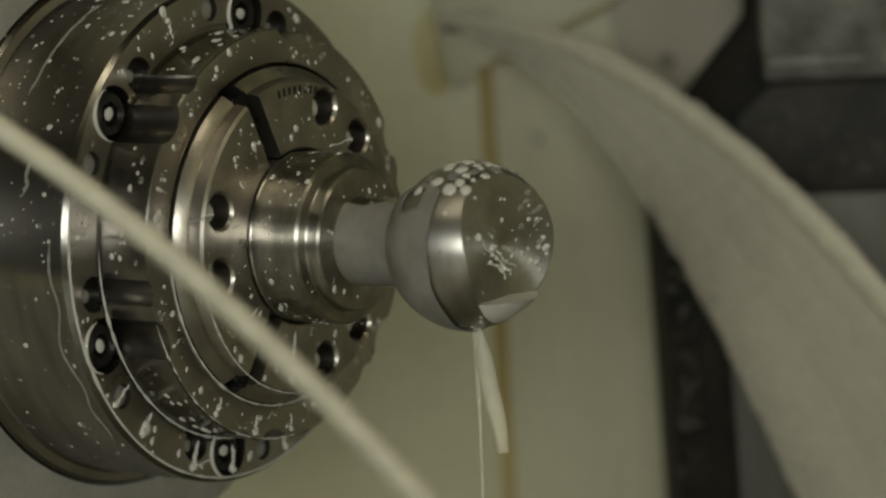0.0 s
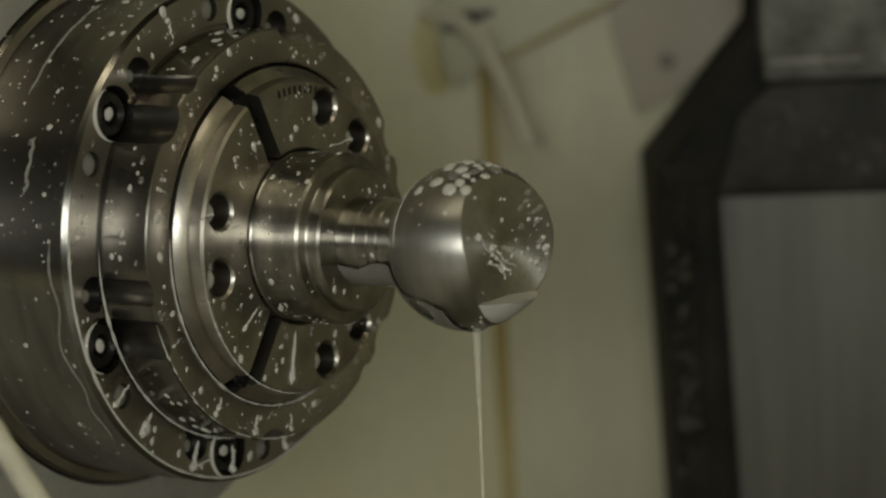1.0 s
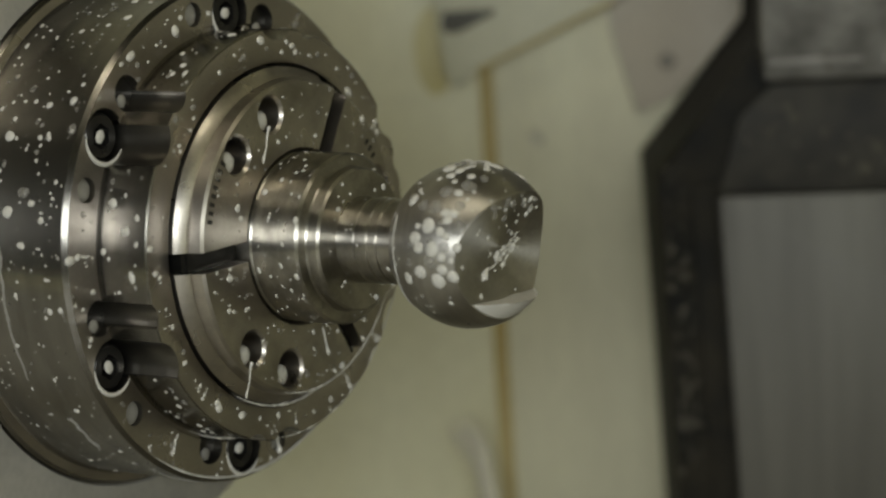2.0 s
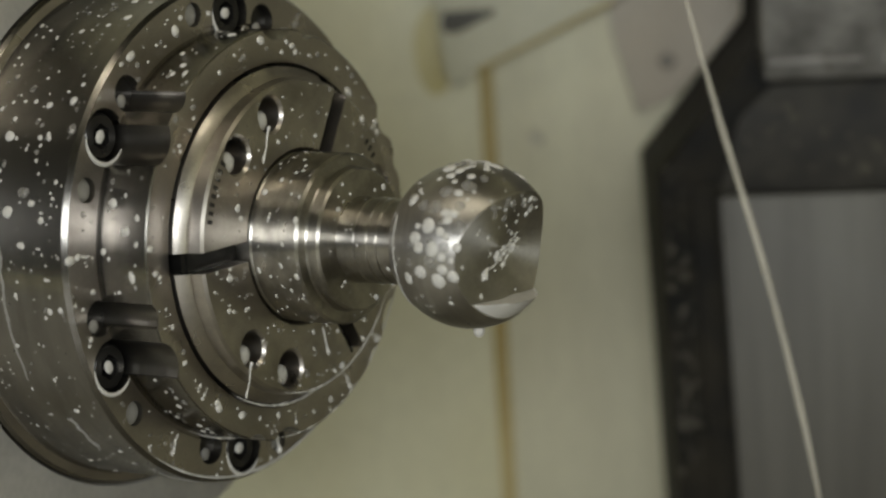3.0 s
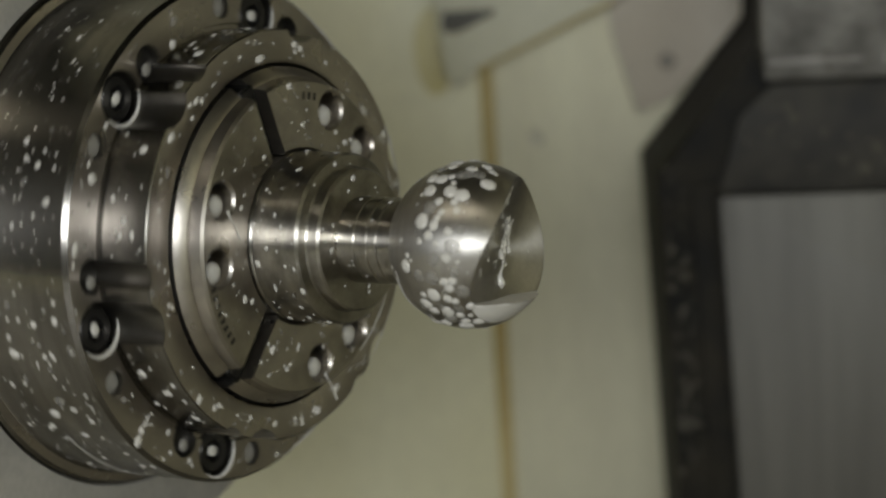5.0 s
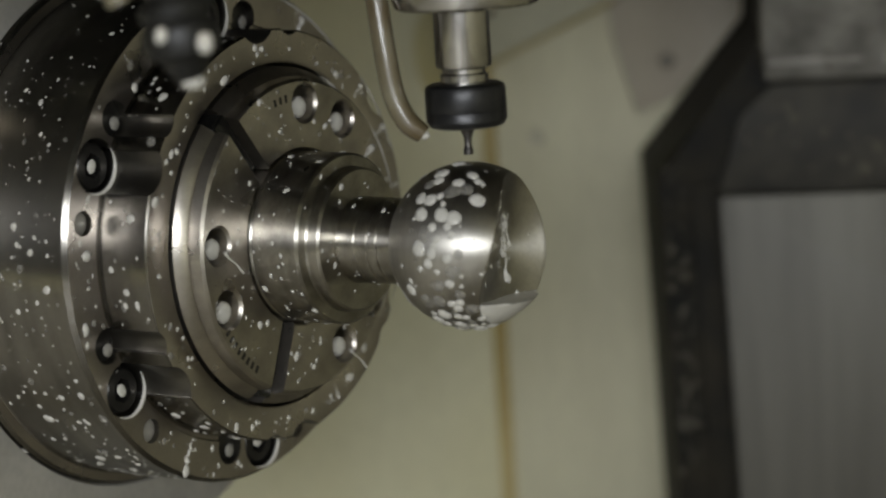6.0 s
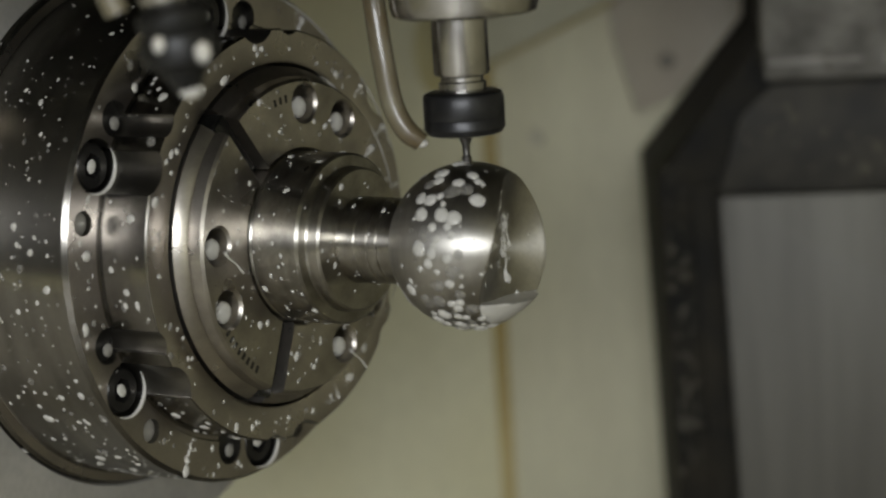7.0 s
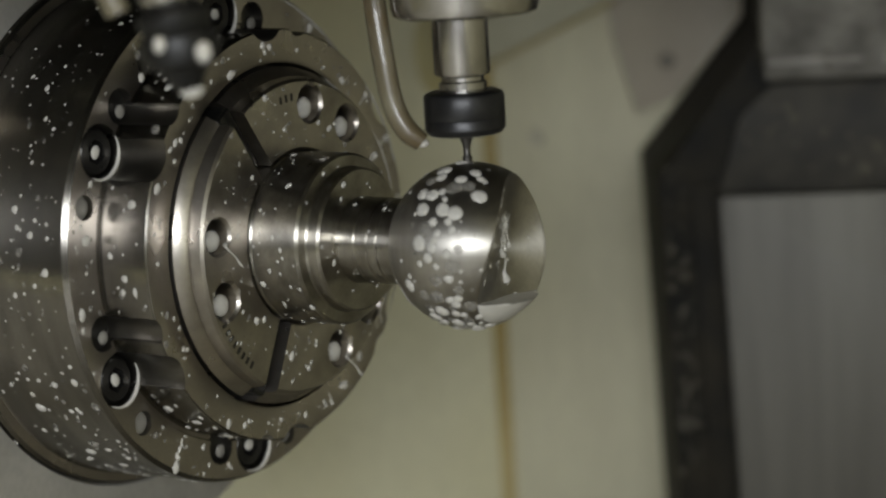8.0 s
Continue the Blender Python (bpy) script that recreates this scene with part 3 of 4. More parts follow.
def chuck_drops():
    spots = []
    for _ in range(2500):          # drum
        s, g = rng.uniform(-185, -82), rng.uniform(0, 360)
        r = 70.0 if s > -116 else 74.0
        if -119 < s < -115.5 or (175 < g and rng.random() < 0.5):
            continue
        co, n = on_cyl(s, r, g)
        mean = 0.27 + 0.24 * math.exp(-((g - 80) / 32) ** 2)
        spots.append((co, n, size(0.15, mean, 1.9), rng.uniform(0.9, 1.5), (1, 0, 0) if rng.random() < 0.5 else (0, -n.z, n.y)))
    for _ in range(170):           # flange face
        r, g = math.sqrt(rng.uniform(59.0 ** 2, 68.3 ** 2)), rng.uniform(0, 360)
        if clear_of_holes(SA, r, g):
            co, _n = on_cyl(SA, r, g)
            spots.append((co, (1, 0, 0), size(0.22, 0.46, 1.9), rng.uniform(1, 1.5), co.yzx))
    for _ in range(260):           # boss
        s, g = rng.uniform(SA + 1.5, SC - 1.5), rng.uniform(0, 360)
        if clear_of_holes(s, RB, g):
            co, n = on_cyl(s, RB, g)
            spots.append((co, n, size(0.2, 0.45, 1.5), rng.uniform(1, 1.5), (0, -n.z, n.y)))
    for _ in range(180):           # boss face
        r, g = rng.uniform(49.0, RB - 1.2), rng.uniform(0, 360)
        if clear_of_holes(SC, r, g):
            s = SC + (SB + 0.3 - SC) * (RB - 1.0 - r) / (RB - 49.6)
            co, _n = on_cyl(s, r, g)
            spots.append((co, (1, 0, 0), size(0.16, 0.38, 1.3), rng.uniform(1, 1.4), co.yzx))
    for _ in range(270):           # jaws
        r, g = math.sqrt(rng.uniform(25 ** 2, 42.2 ** 2)), rng.uniform(0, 360)
        ok = True
        for a in SLOTS:
            if abs(r * math.sin(radians(g - a))) < 3.2 and math.cos(radians(g - a)) > 0:
                ok = False
            for off in (-13.5, 14.5):
                d = radians(g - a - 60 - off)
                if math.hypot(r * math.cos(d) - 36.6, r * math.sin(d)) < 4.6:
                    ok = False
        if ok:
            co, _n = on_cyl(SF, r, g)
            spots.append((co, (1, 0, 0), size(0.13, 0.30, 1.1), rng.uniform(1, 1.4), co.yzx))
    white = [q for i, q in enumerate(spots) if i % 5 < 3]
    drops("coolant_spatter", white, CHUCK, "milky coolant drops scattered over the chuck")
    drops("clear_spatter", [q for i, q in enumerate(spots) if i % 5 >= 3], CHUCK, "clear thin coolant drops on the chuck", CLEAR)


def piece_drops():
    spots = []
    for _ in range(130):
        s, g = rng.uniform(-55, -41), rng.uniform(0, 360)
        co, n = on_cyl(s, 23.4, g)
        spots.append((co, n, size(0.14, 0.32, 1.0), rng.uniform(1, 1.5), (0, -n.z, n.y)))
    for _ in range(34):
        s, g = rng.uniform(-35, -20), rng.uniform(0, 360)
        co, n = on_cyl(s, 11.65, g)
        spots.append((co, n, size(0.14, 0.3, 0.8), 1.2, (0, -n.z, n.y)))
    for _ in range(26):
        r, g = rng.uniform(13, 22), rng.uniform(0, 360)
        co, _n = on_cyl(-36.1 if r < 18.5 else -40.2, r, g)
        spots.append((co, (1, 0, 0), size(0.15, 0.35, 0.9), 1.3, co.yzx))
    drops("coolant_spatter", spots, PIECE, "milky coolant drops on collar and neck")


def ball_drops():
    """Single drops on the ball, bigger where they have run together."""
    dmesh = []
    for k in range(7):
        me = bpy.data.meshes.new("drop")
        ph, ph2 = rng.uniform(0, 6.28), rng.uniform(0, 6.28)
        vs = []
        for v in DOME_V:
            a = math.atan2(v.z, v.y)
            w = 1 + 0.07 * math.sin(2 * a + ph) + 0.03 * math.sin(3 * a + ph2)
            vs.append((v.x * 0.32 * MM, v.y * w * MM, v.z * w * MM))
        me.from_pydata(vs, [], DOME_F)
        me.materials.append(CLEAR if k in (2, 5) else MILK)
        me.shade_smooth()
        dmesh.append(me)
    placed = []
    tries = 0
    while len(placed) < 165 and tries < 6000:
        tries += 1
        big = len(placed) < 64
        p = radians(rng.gauss(82, 11) if big else rng.uniform(20, 140))
        q = radians(rng.uniform(-38, 132)) if big else rng.uniform(0, 2 * math.pi)
        d = Vector((math.cos(p), math.sin(p) * math.cos(q), math.sin(p) * math.sin(q)))
        w = rng.uniform(0.7, 2.1) if big else rng.uniform(0.2, 0.7)
        if any((d * R - o).length < 0.85 * (w + ow) for o, ow in placed):
            continue
        r = surface(d)
        inside = r < R - 0.05
        if big and inside:
            if rng.random() < 0.6:
                continue
            w *= 0.55
        n = d
        if inside:
            p = d * r
            n = Vector((TC - p.x, 0, 0)) + SIDE * (TO - p.dot(SIDE))
        placed.append((d * R, w))
        ob = new("drop", dmesh[len(placed) % 7])
        ob.parent = PIECE
        ob.matrix_basis = Matrix.Translation(d * (r + 0.02) * MM) @ frame_of(n).to_4x4() @ pose(0, 0, 0, rng.uniform(0, 360), 0, 0) @ Matrix.Diagonal((w, w * rng.uniform(1, 1.25), w, 1))
    tagged(ob, "milky coolant drop")


def trough_run(side, lo, hi, scale, seed):
    """Coolant that has run down the trough's wall, in a wavering line with a fat end."""
    down, away = radians(139), radians(229)
    pts, rad = [], []
    n = 28
    for i in range(n + 1):
        t = lo + (hi - lo) * i / n
        e = side + 1.5 * noise.noise(Vector((i * 0.2, seed, 0.3)))
        p = Vector((0, t * math.cos(down) + e * math.cos(away), t * math.sin(down) + e * math.sin(away)))
        v = p.dot(SIDE)
        p.x = TC - math.sqrt(TR * TR - (v - TO) ** 2) - 0.1
        pts.append(p)
        w = 0.3 + 1.3 * abs(noise.noise(Vector((i * 0.33, seed, 5.0)))) + 0.75 * math.exp(-((n - 3 - i) / 2.6) ** 2)
        rad.append(scale * w * min(1, (i + 0.4) / 4, (n - i + 0.25) / 2))
    part("coolant_run", tube(pts, rad, 12), MILK, PIECE, "white run of coolant in the trough")


def carrier_drops():
    spots = []
    for _ in range(80):
        x, z = rng.uniform(72, 81), rng.uniform(-130, -14)
        spots.append(((x - 0.017 * z, 249.9, z), (0, -1, 0), size(0.25, 0.6, 1.5), rng.uniform(1, 1.2), (0, 0, 1)))
    for _ in range(40):
        spots.append(((rng.uniform(102, 190), 245.9, rng.uniform(-24, 4)), (0, -1, 0), size(0.3, 0.65, 1.6), rng.uniform(1, 1.4), (0, 0, 1)))
    for _ in range(30):
        spots.append(((rng.uniform(112, 190), 239.9, rng.uniform(13, 40)), (0, -1, 0), size(0.25, 0.5, 1.4), rng.uniform(1, 1.4), (0, 0, 1)))
    ob = drops("coolant_spatter", spots, bpy.data.objects["tool_carrier"], "dull dried coolant spots on the carrier")
    ob.matrix_basis = Matrix.Translation((-0.066, -0.25, 0.1))
    ob.data.materials[0] = DRIED


def ball_run(s0, lo, hi, w, seed):
    """A thin run of coolant round the ball's skin."""
    n = 40
    pts, rad = [], []
    for i in range(n + 1):
        a = radians(lo + (hi - lo) * i / n)
        s = s0 + 2.2 * noise.noise(Vector((i * 0.07, seed, 2)))
        r = math.sqrt(R * R - s * s) + 0.02
        pts.append((s, r * math.cos(a), r * math.sin(a)))
        rad.append(w * (0.5 + 0.6 * abs(noise.noise(Vector((i * 0.25, seed, 4))))) * min(1, (i + 0.5) / 4, (n - i + 0.5) / 4))
    part("coolant_run", tube(pts, rad, 8), MILK, PIECE, "thin white run of coolant on the ball")


ball_run(-12.5, 78, 176, 0.34, 2)
chuck_drops()
piece_drops()
ball_drops()
carrier_drops()
trough_run(3.2, -8.5, 11.0, 0.95, 4)
trough_run(1.6, -9.0, 3.5, 0.8, 9)
trough_run(4.9, -8.0, 1.5, 0.7, 12)


def trough_beads():
    """Clear and white beads on the trough's wall, towards its far rim."""
    g = random.Random(21)
    me = [bpy.data.meshes.new("bead") for _ in range(2)]
    for m, ma in zip(me, (CLEAR, MILK)):
        m.from_pydata([(v.x * 0.5 * MM, v.y * MM, v.z * MM) for v in DOME_V], [], DOME_F)
        m.materials.append(ma)
        m.shade_smooth()
    along_dir = Vector((0, math.cos(radians(TA)), math.sin(radians(TA))))
    for i in range(58):
        v = g.gauss(-12.0, 2.6)
        u = g.uniform(-13, 12)
        x = TC - math.sqrt(max(TR * TR - (v - TO) ** 2, 1))
        p = SIDE * v + along_dir * u + Vector((x, 0, 0))
        if p.length > R - 1.2:
            continue
        n = Vector((TC - x, 0, 0)) + SIDE * (TO - v)
        w = g.uniform(0.25, 1.1)
        ob = new("bead", me[i % 3 == 0])
        ob.parent = PIECE
        ob.matrix_basis = Matrix.Translation(p * MM) @ frame_of(n).to_4x4() @ Matrix.Diagonal((w, w * g.uniform(1, 1.3), w, 1))
        tagged(ob, "coolant bead in the trough")


trough_beads()

# ---- coolant that gathers in the trough's lower end ----
def puddle():
    """The lowest part of the ball's round, filled to an uneven level."""
    bm = bmesh.new()
    bmesh.ops.create_icosphere(bm, subdivisions=6, radius=21.75 * MM)
    cut = bmesh.ops.bisect_plane(bm, geom=bm.verts[:] + bm.edges[:] + bm.faces[:], plane_co=(0, 0, -LEVEL * MM), plane_no=(0.04, 0, 1), clear_outer=True)
    rim = [e for e in cut["geom_cut"] if isinstance(e, bmesh.types.BMEdge)]
    for v in {v for e in rim for v in e.verts}:
        v.co.z += noise.noise(v.co * 300) * 0.0011
    bmesh.ops.contextual_create(bm, geom=rim)
    return bm


LEVEL = 13.2
tagged(part("coolant_puddle", puddle(), MILK, m=LIFT), "white coolant gathered in the lower end of the trough", "coolant")


# ---- film of coolant that drains off the ball and its neck ----
def film_patch(first, last):
    bm = bmesh.new()
    prof = [(-37.0, 12.4), (-30, 12.3), (-24, 12.2), (-20.5, 12.1), (-19.2, 12.3)]
    prof += [(22.75 * math.cos(radians(p)), 22.75 * math.sin(radians(p))) for p in range(146, 84, -3)]
    prof = [q for q in prof if first <= q[0] <= last]
    n = 60
    cols = []
    for i in range(n + 1):
        cols.append([])
        for s, r in prof:
            f = (s + 36.5) / 38
            lo = 118 + 14 * noise.noise(Vector((s * 0.11, 3.1, 0))) + 34 * max(0, f - 0.55)
            hi = 292 + 12 * noise.noise(Vector((s * 0.1, 8.2, 0)))
            g = radians(lo + (hi - lo) * i / n)
            wob = 1.1 * noise.noise(Vector((math.cos(g) * 2, math.sin(g) * 2, 5))) if s > -4 else 0
            cols[-1].append(bm.verts.new(Vector((s + wob, r * math.cos(g), r * math.sin(g))) * MM))
    for a, b in zip(cols, cols[1:]):
        for j in range(len(prof) - 1):
            bm.faces.new((a[j], a[j + 1], b[j + 1], b[j]))
    # the bare patch that opens high on the ball
    hole = [f for f in bm.faces if (f.calc_center_median() - Vector((-6.5, -15.5, 14.0)) * MM).length < 4.4 * MM]
    bmesh.ops.delete(bm, geom=hole, context="FACES")
    skin = bm.faces[:]
    bmesh.ops.solidify(bm, geom=skin, thickness=0.15 * MM)
    return bm


WASH = empty("coolant_film", spindle(0), "thin milky film of coolant draining round the ball", "coolant")
part("neck_film", film_patch(-40, -18.8), FILM, WASH)
part("ball_film", film_patch(-19.3, 5), FILM, WASH)


# ---- milling head ----
HEAD = empty("milling_head", Matrix.Translation(at(0, 0, 22)), "milling head with a slim tool holder and coolant pipes", "milling head")
HM = Matrix.Translation((0, 0, -0.022))


def milling_head():
    part("spindle_nose", revolve([(60.5, 8), (60.5, 17.6), (61.2, 18.8), (63.5, 19.5), (78, 19.5), (80, 21.5), (96, 21.5)], 96, "Z"), CHROME, HEAD, "bright ground spindle nose",
         m=HM @ Matrix.Translation(Vector((1.6, 0, 0)) * MM))
    part("tool_shank", revolve([(38, 6.2), (43.2, 6.3), (43.6, 5.6), (44.6, 5.6), (45.2, 7.1), (46, 7.35), (62, 7.35)], 64, "Z"), CHROME, HEAD, "bright ground tool shank", m=HM)
    part("collet_nut", revolve([(29.4, 3.0), (29.4, 8.6), (29.8, 9.7), (31.2, 10.6), (33.6, 10.6), (33.8, 10.5), (34.0, 10.6), (39.3, 10.6), (40.3, 10.2), (40.9, 9.0), (40.9, 5.8)], 72, "Z"), NUTBLK, HEAD, "black collet nut", m=HM)
    part("cutter", revolve([(22.0, 0.5), (22.1, 1.25), (23.4, 1.3), (24.0, 0.95), (26.4, 1.0), (28.2, 1.7), (29.6, 2.2), (31, 2.2)], 32, "Z"), CARBIDE, HEAD, "thin dark carbide cutter", m=HM)
    run = curve_points([(-22.6, 4, 90), (-22.3, 2, 74), (-21.4, 0, 62), (-20.2, -1, 50), (-18.6, -1.5, 39), (-15.6, -2, 32), (-11.6, -2, 28.2)])
    pipe = part("coolant_pipe", tube(run, [2.95] * (len(run) - 6) + [2.9, 2.85, 2.8, 2.7, 2.6, 2.5], 24), PIPE, HEAD, "bent coolant pipe, stained brown", m=HM)
    drop = bmesh.new()
    bmesh.ops.create_icosphere(drop, subdivisions=2, radius=1)
    for v in drop.verts:
        v.co = Vector((-11.4 + v.co.x * 1.7, -2.4 + v.co.y * 1.6, 28.0 + v.co.z * 1.2)) * MM
    part("coolant_drop", drop, MILK, pipe, "white drop at the pipe's mouth")
    for x, y, z, w in ((-67.0, -108, 66, 1.9), (-57.5, -109.0, 64, 2.4)):
        blob = bmesh.new()
        bmesh.ops.create_icosphere(blob, subdivisions=2, radius=1)
        for v in blob.verts:
            v.co = Vector((x + v.co.x * w * 0.8, y + v.co.y * w * 0.6, z + v.co.z * w)) * MM
        part("coolant_drop", blob, MILK, HEAD, "white drop on the nozzle", m=HM)
    # black jointed nozzle towards the camera, and the stub of a second pipe
    nz = HM @ Matrix.Translation(Vector((-62.0, -100, 55)) * MM) @ pose(0, 0, 0, 0, -8, 0)
    noz = part("coolant_nozzle", revolve([(0, 1.8), (0.6, 3.2), (5, 5.6), (6.5, 8.4), (9.5, 9.2), (12.5, 8.6), (13.4, 7.4), (14.6, 8.2), (17.5, 8.4), (19, 6.2), (21, 5.4), (40, 5.4)], 48, "Z"), RUBBER, HEAD, "black jointed coolant nozzle", m=nz)
    part("nozzle_ring", revolve([(20.4, 5.0), (20.4, 6.6), (21.4, 7.0), (24, 7.0), (25, 6.0)], 40, "Z"), CHROME, noz, "bright steel ring")
    drop = bmesh.new()
    bmesh.ops.create_icosphere(drop, subdivisions=2, radius=1)
    for v in drop.verts:
        v.co = Vector((v.co.x * 2.9 + 0.6, v.co.y * 2.6, v.co.z * 1.9 - 0.2)) * MM
    part("coolant_drop", drop, MILK, noz, "white drop at the nozzle's mouth")
    run = curve_points([(-85, -98, 110), (-81, -99, 90), (-78.2, -100, 78), (-76.4, -100, 73)])
    part("pipe_stub", tube(run, [2.9] * len(run), 20), PIPE, HEAD, "olive coolant pipe end", m=HM)
    part("housing", prism([(-140, 86), (-150, 100), (-150, 420), (150, 420), (150, 100), (140, 86)], -110, 130, "Y", 4), HOUSING, HEAD, "dark cast spindle housing", m=HM)


milling_head()


tagged(part("spindle_column", block(-60, 131, 260, 60, 322, 898, 3), HOUSING, m=LIFT), "dark grey guide column that carries the milling head", "column")


# ---- coolant in the air ----
def chunk(length, r0, r1, seed, flat=1.0):
    """One piece of a stream, along x, uneven like running fluid."""
    g = random.Random(seed)
    n = 12
    rad, pts = [], []
    for i in range(n + 1):
        f = i / n
        e = min(1, 4 * f, 4 * (1 - f)) ** 0.5
        rad.append(max((r0 + (r1 - r0) * f) * (0.6 + 0.4 * e) * g.uniform(0.97, 1.03), 0.05))
        pts.append((length * (f - 0.5), g.uniform(-0.04, 0.04) * r0, g.uniform(-0.04, 0.04) * r0))
    bm = tube(pts, rad, 14)
    for v in bm.verts:
        v.co.y *= flat
    return bm


def stream(name, label, material, pieces, length, r0, r1, flat=1.0):
    root = empty(name, Matrix.Identity(4), label, "coolant")
    return [part("stream_piece", chunk(length, r0 + (r1 - r0) * i / pieces, r0 + (r1 - r0) * (i + 1) / pieces, 50 + i, flat), material, root) for i in range(pieces)]


REAR_JET = stream("coolant_jet", "creamy coolant jet arching from the back wall", JET, 26, 34, 1.5, 6.5, 0.5)
REAR_VEILS = [stream("coolant_veil", "thin milky veil of coolant under the jet", VEIL, 16, 70, 2.0, 24, 0.06) for _ in range(3)]
FRONT_JET = stream("coolant_jet", "creamy coolant jet arching past the chuck", JET, 24, 36, 2.9, 3.2)


def strand(width, material):
    """A thin falling strand, bowed a little, thick in its middle."""
    run = curve_points([(-14, 0, 90), (-6, 0, 45), (3, 0, 0), (10, 0, -45), (15, 0, -90)])
    bm = tube(run, [width * (0.3 + 0.85 * min(1, i / 8, (32 - i) / 8)) for i in range(33)], 10)
    return tagged(part("coolant_strand", bm, material), "thin strand of falling coolant", "coolant")


STRANDS = [strand(w, m) for w, m in ((1.0, VEIL), (1.0, VEIL), (0.55, MIST), (0.55, MIST), (0.5, MIST))]
THREAD = tagged(part("coolant_thread", tube([(0, 0, -1.2 * i) for i in range(50)], [1.3 - 0.8 * min(i / 20, 1) for i in range(49)] + [0.1], 12), JET), "thin white thread of coolant running off the ball", "coolant")
SPLASH = tagged(part("coolant_splash", tube(curve_points([(-0.5, 0, 0), (0.3, 0, -8), (1.5, 0, -17), (3.2, 0, -26), (4.0, 0, -34)], 6), [0.6 + 1.9 * min(1, i / 6) * (0.5 + 0.5 * min(1, (24 - i) / 9)) for i in range(25)], 12), JET), "ragged white run of coolant off the ball", "coolant")
bm = bmesh.new()
bmesh.ops.create_icosphere(bm, subdivisions=3, radius=1)
for v in bm.verts:
    v.co = Vector((v.co.x * 1.5, v.co.y * 1.5, v.co.z * (1.7 if v.co.z < 0 else 2.3))) * MM
PENDANT = tagged(part("pendant_drop", bm, MILK), "white drop hanging under the ball", "coolant")


def along(origin, side, q, k):
    """A pose on a falling arc: q millimetres out, dropping k q^2."""
    d = Vector(side).normalized()
    way = (d + Vector((0, 0, -2 * k * q))).normalized()
    y = Vector((-d.y, d.x, 0))
    m = Matrix((way, y, way.cross(y))).transposed().to_4x4()
    return Matrix.Translation(at(*(Vector(origin) + d * q + Vector((0, 0, -k * q * q))))) @ m


def flow(pieces, origin, side, bends, near, far, k_scale=1.0, parts_at=9.0):
    """Key the pieces of a stream along an arc whose bend k changes with time; at the end they drop to the floor.
    From the time parts_at on the stream breaks off, its far half first."""
    n = len(pieces) - 1
    for i, ob in enumerate(pieces):
        drop = near + (far - near) * (i / n) ** 2
        rows = []
        for t, k, sunk in bends:
            m = along(origin, side, math.sqrt(max(drop, 0.02) / (k * k_scale)), k * k_scale)
            if i > 0.42 * n:
                sunk = max(sunk, min(1, max(0, t - parts_at) * 4))
            low = (UP0 + FLOOR * MM + 0.02 - m.translation.z) * sunk
            rows.append((t, Matrix.Translation((0, 0, low)) @ m))
        walk(ob, rows)


# ---- motion ----
TURN = [(0.0, 0), (0.9, 0), (1.1, 0), (1.2, 5), (1.3, 24), (1.4, 48), (1.5, 62.8), (1.6, 66.2), (1.7, 66.4), (2.5, 66.4), (4.3, 66.4), (4.4, 67.4), (4.5, 70.6), (4.6, 76),
        (4.7, 85), (4.9, 106), (5.1, 123), (5.3, 131.5), (5.5, 134), (5.7, 134.3), (7.0, 134.3), (7.5, 132.5), (8.0, 130.6)]
DOWN = [(0.0, 320, 0.6), (4.4, 320, 0.6), (4.8, 190, 0.6), (5.05, 92, 0.6), (5.4, 22, 0.6), (5.6, 6.5, 0.6), (5.8, 2.75, 0.6), (6.0, 2.0, 0.6), (6.4, 0.1, 0.6), (6.6, 0.0, 0.5),
        (6.9, 0.0, 0.05), (7.0, 0, 0), (7.5, 0, 0), (8.0, 0, 0.15)]


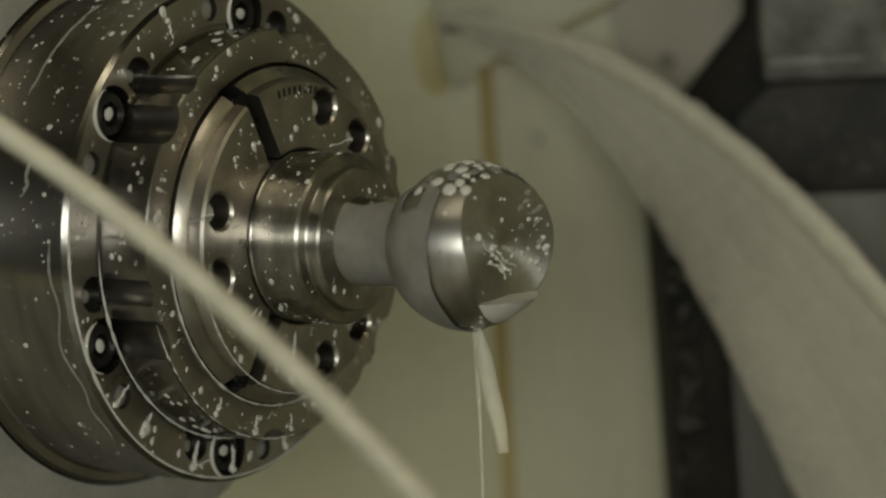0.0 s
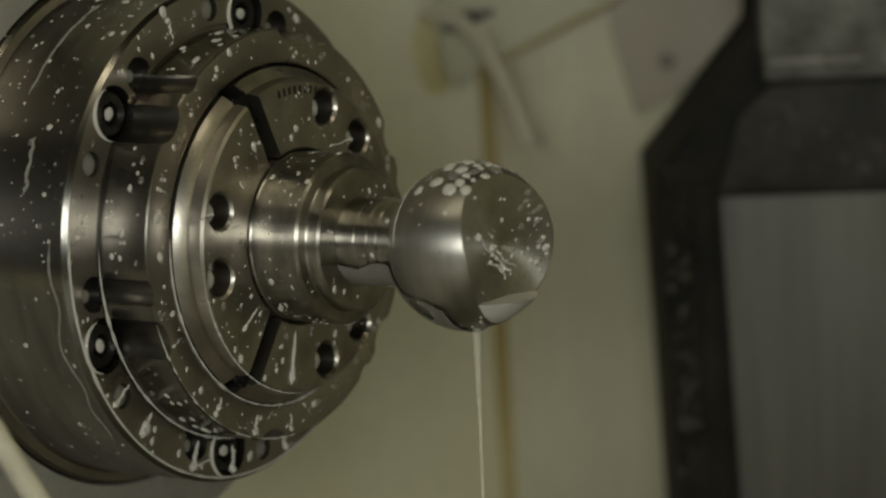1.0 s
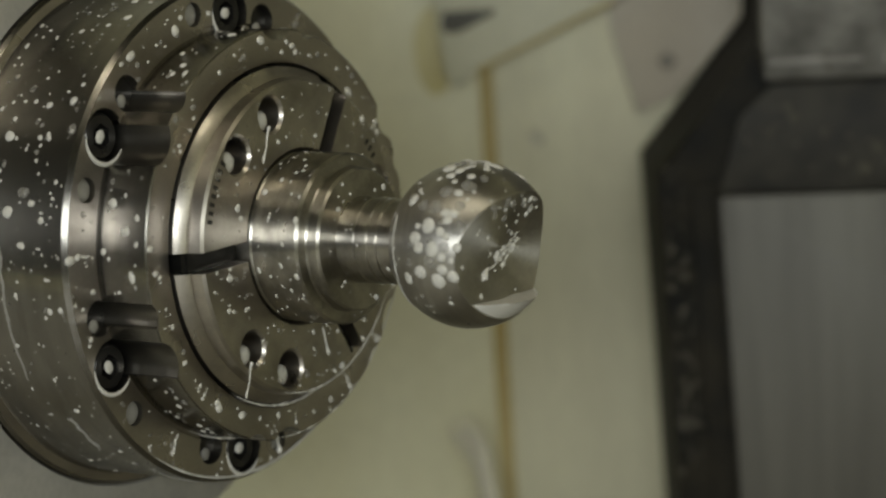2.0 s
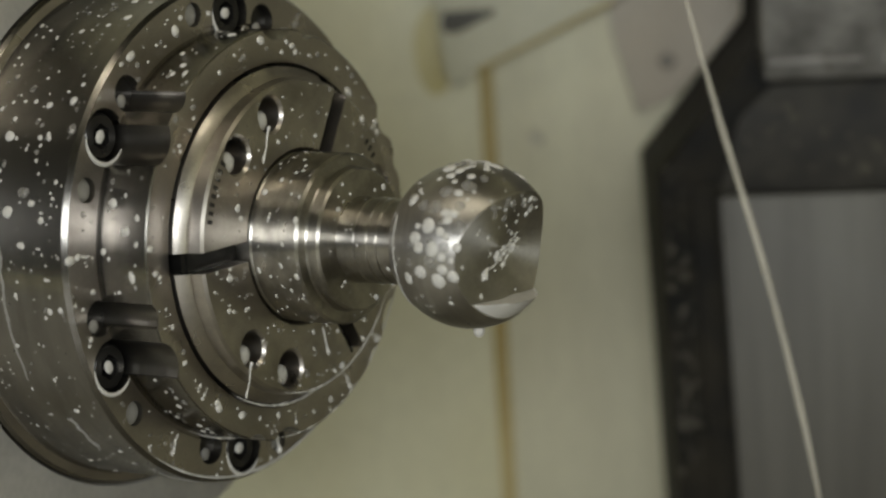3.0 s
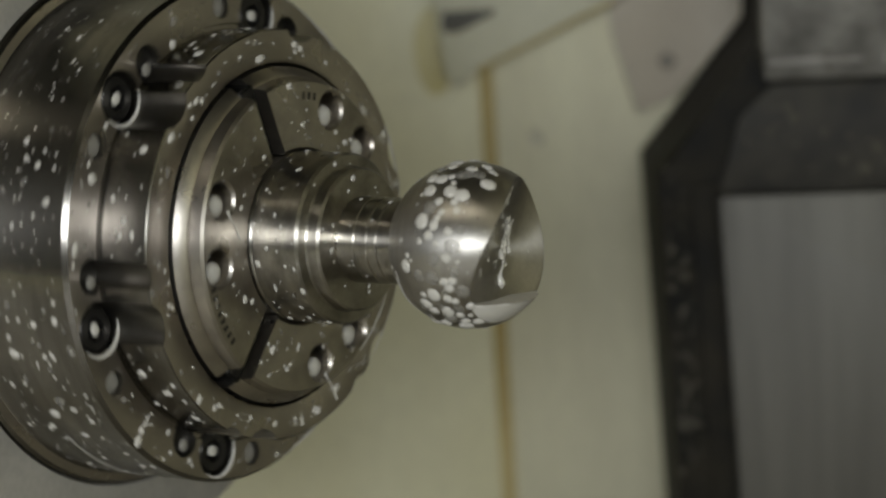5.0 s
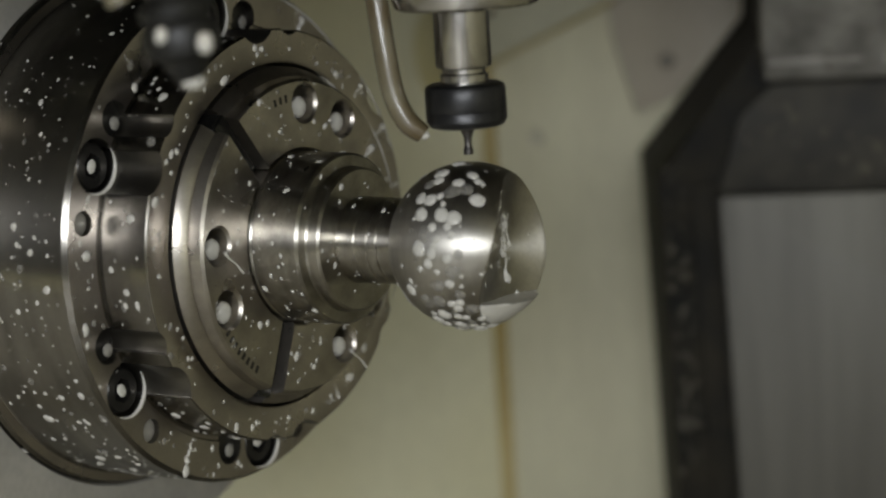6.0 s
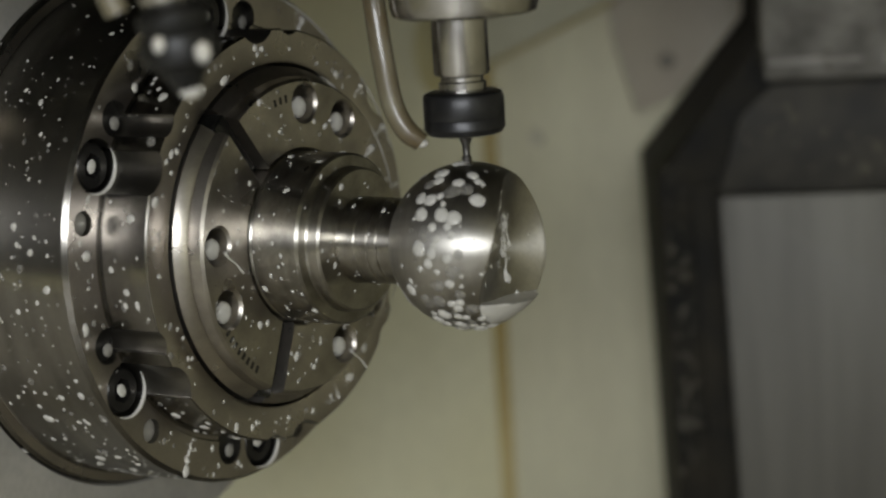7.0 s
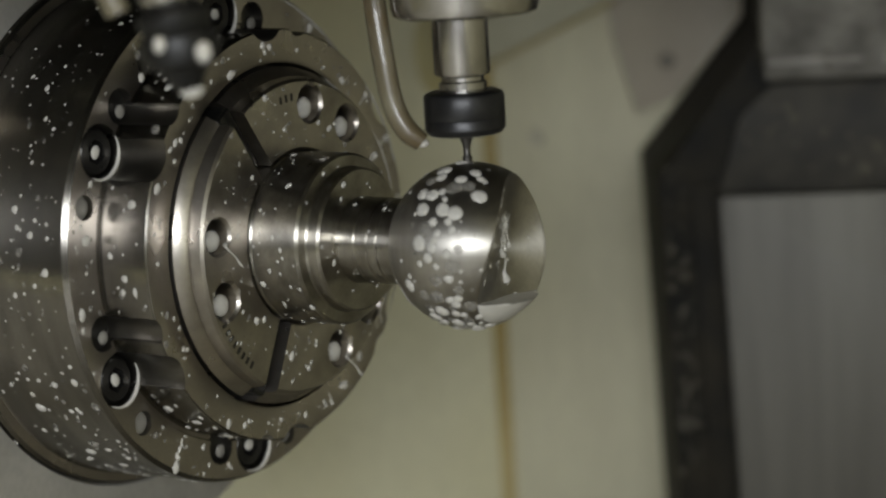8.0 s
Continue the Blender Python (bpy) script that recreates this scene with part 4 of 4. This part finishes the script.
def motions():
    walk(CHUCK, [(t, spindle(a)) for t, a in TURN])
    walk(PIECE, [(t, spindle(a)) for t, a in TURN])
    rear = [(0.0, 0.0027, 0), (0.1, 0.0031, 0), (0.2, 0.0044, 0), (0.3, 0.0060, 0), (0.4, 0.0080, 0), (0.5, 0.0099, 0), (0.6, 0.0127, 0), (0.7, 0.017, 0), (0.8, 0.0215, 0), (0.9, 0.028, 0),
            (1.0, 0.036, 0), (1.2, 0.065, 0), (1.3, 0.10, 0), (1.5, 0.25, 0), (1.7, 0.5, 0.12), (1.9, 0.8, 0.5), (2.2, 0.8, 1), (8.0, 0.8, 1)]
    flow(REAR_JET, (-1, 303, 35), (0.75, -0.66, 0), rear, 0.3, 190, parts_at=0.72)
    for veil, ks in zip(REAR_VEILS, (1.15, 1.5, 2.1)):
        fade = [(t, k, min(1, max(0, (t - 0.22) * 1.7) ** 2 * ks)) for t, k, _ in rear]
        flow(veil, (-1, 303, 33), (0.75, -0.66, 0), fade, 4, 210, ks)
    front = [(0.0, 0.0026, 0), (0.1, 0.0033, 0), (0.2, 0.0042, 0), (0.3, 0.0061, 0), (0.4, 0.0082, 0), (0.5, 0.0095, 0), (0.7, 0.0082, 0), (0.8, 0.0073, 0), (0.9, 0.0067, 0), (1.0, 0.0066, 0), (1.1, 0.009, 0), (1.2, 0.014, 0), (1.4, 0.03, 0), (1.7, 0.05, 1), (8.0, 0.05, 1)]
    flow(FRONT_JET, (-260, -60, 102), (1, 0, 0), front, 20, 240)
    walk(STRANDS[0], [(t, Matrix.Translation(at(x, 110, z))) for t, x, z in
                      ((0.0, 96, 190), (0.1, 88, 10), (0.2, 66, -5), (0.4, 40, -20), (0.6, 52, -30), (0.8, 70, -60), (0.95, 76, -160), (1.2, 80, -250), (8.0, 80, -250))])
    walk(STRANDS[1], [(t, Matrix.Translation(at(x, 110, z)) @ pose(0, 0, 0, 0, -3, 0)) for t, x, z in
                      ((0.0, 70, 420), (2.3, 70, 420), (2.6, 74, 60), (2.8, 79, -20), (3.0, 87, -30), (3.2, 66, -60), (3.4, 62, -190), (3.8, 60, -250), (8.0, 60, -250))])
    for ob, x, t in zip(STRANDS[2:], (111, 93, 51), (3.5, 4.0, 7.7)):
        walk(ob, [(u, Matrix.Translation(at(x + dx, 110, z)) @ pose(0, 0, 0, 0, 5.5, 0)) for u, dx, z in
                  ((0.0, -8, 420), (t - 0.3, -8, 420), (t - 0.1, -1, 40), (t, 0, -6), (t + 0.1, 1, -50), (t + 0.28, 2, -250), (8.0, 2, -250))])
    walk(WASH, [(t, Matrix.Translation((0, 0, z * MM)) @ spindle(a)) for t, a, z in
                ((0.0, 0, 0), (0.1, 20, 0), (0.2, 42, 0), (0.3, 58, 0), (0.6, 76, 0), (0.9, 84, 0), (1.1, 90, 0), (1.25, 96, -40), (1.5, 100, -250), (8.0, 100, -250))])
    walk(THREAD, [(t, Matrix.Translation(at(-0.1, 0, z)) @ pose(0, 0, 0, 0, 1.0, 0)) for t, z in ((0.0, -21.6), (0.95, -21.6), (1.1, -27), (1.3, -85), (1.6, -250), (8.0, -250))])
    walk(SPLASH, [(t, Matrix.Translation(at(1.2, -1, z))) for t, z in ((0.0, -22.0), (0.06, -30), (0.15, -75), (0.4, -250), (8.0, -250))])
    walk(PENDANT, [(t, Matrix.Translation(at(0.6, 0, z))) for t, z in ((0.0, -17.5), (2.1, -17.5), (2.6, -23.0), (3.4, -23.2), (3.55, -24.6), (3.7, -60), (4.0, -250), (8.0, -250))])
    walk(HEAD, [(t, Matrix.Translation(at(dx, 0, 22 + dz))) for t, dz, dx in DOWN])


motions()
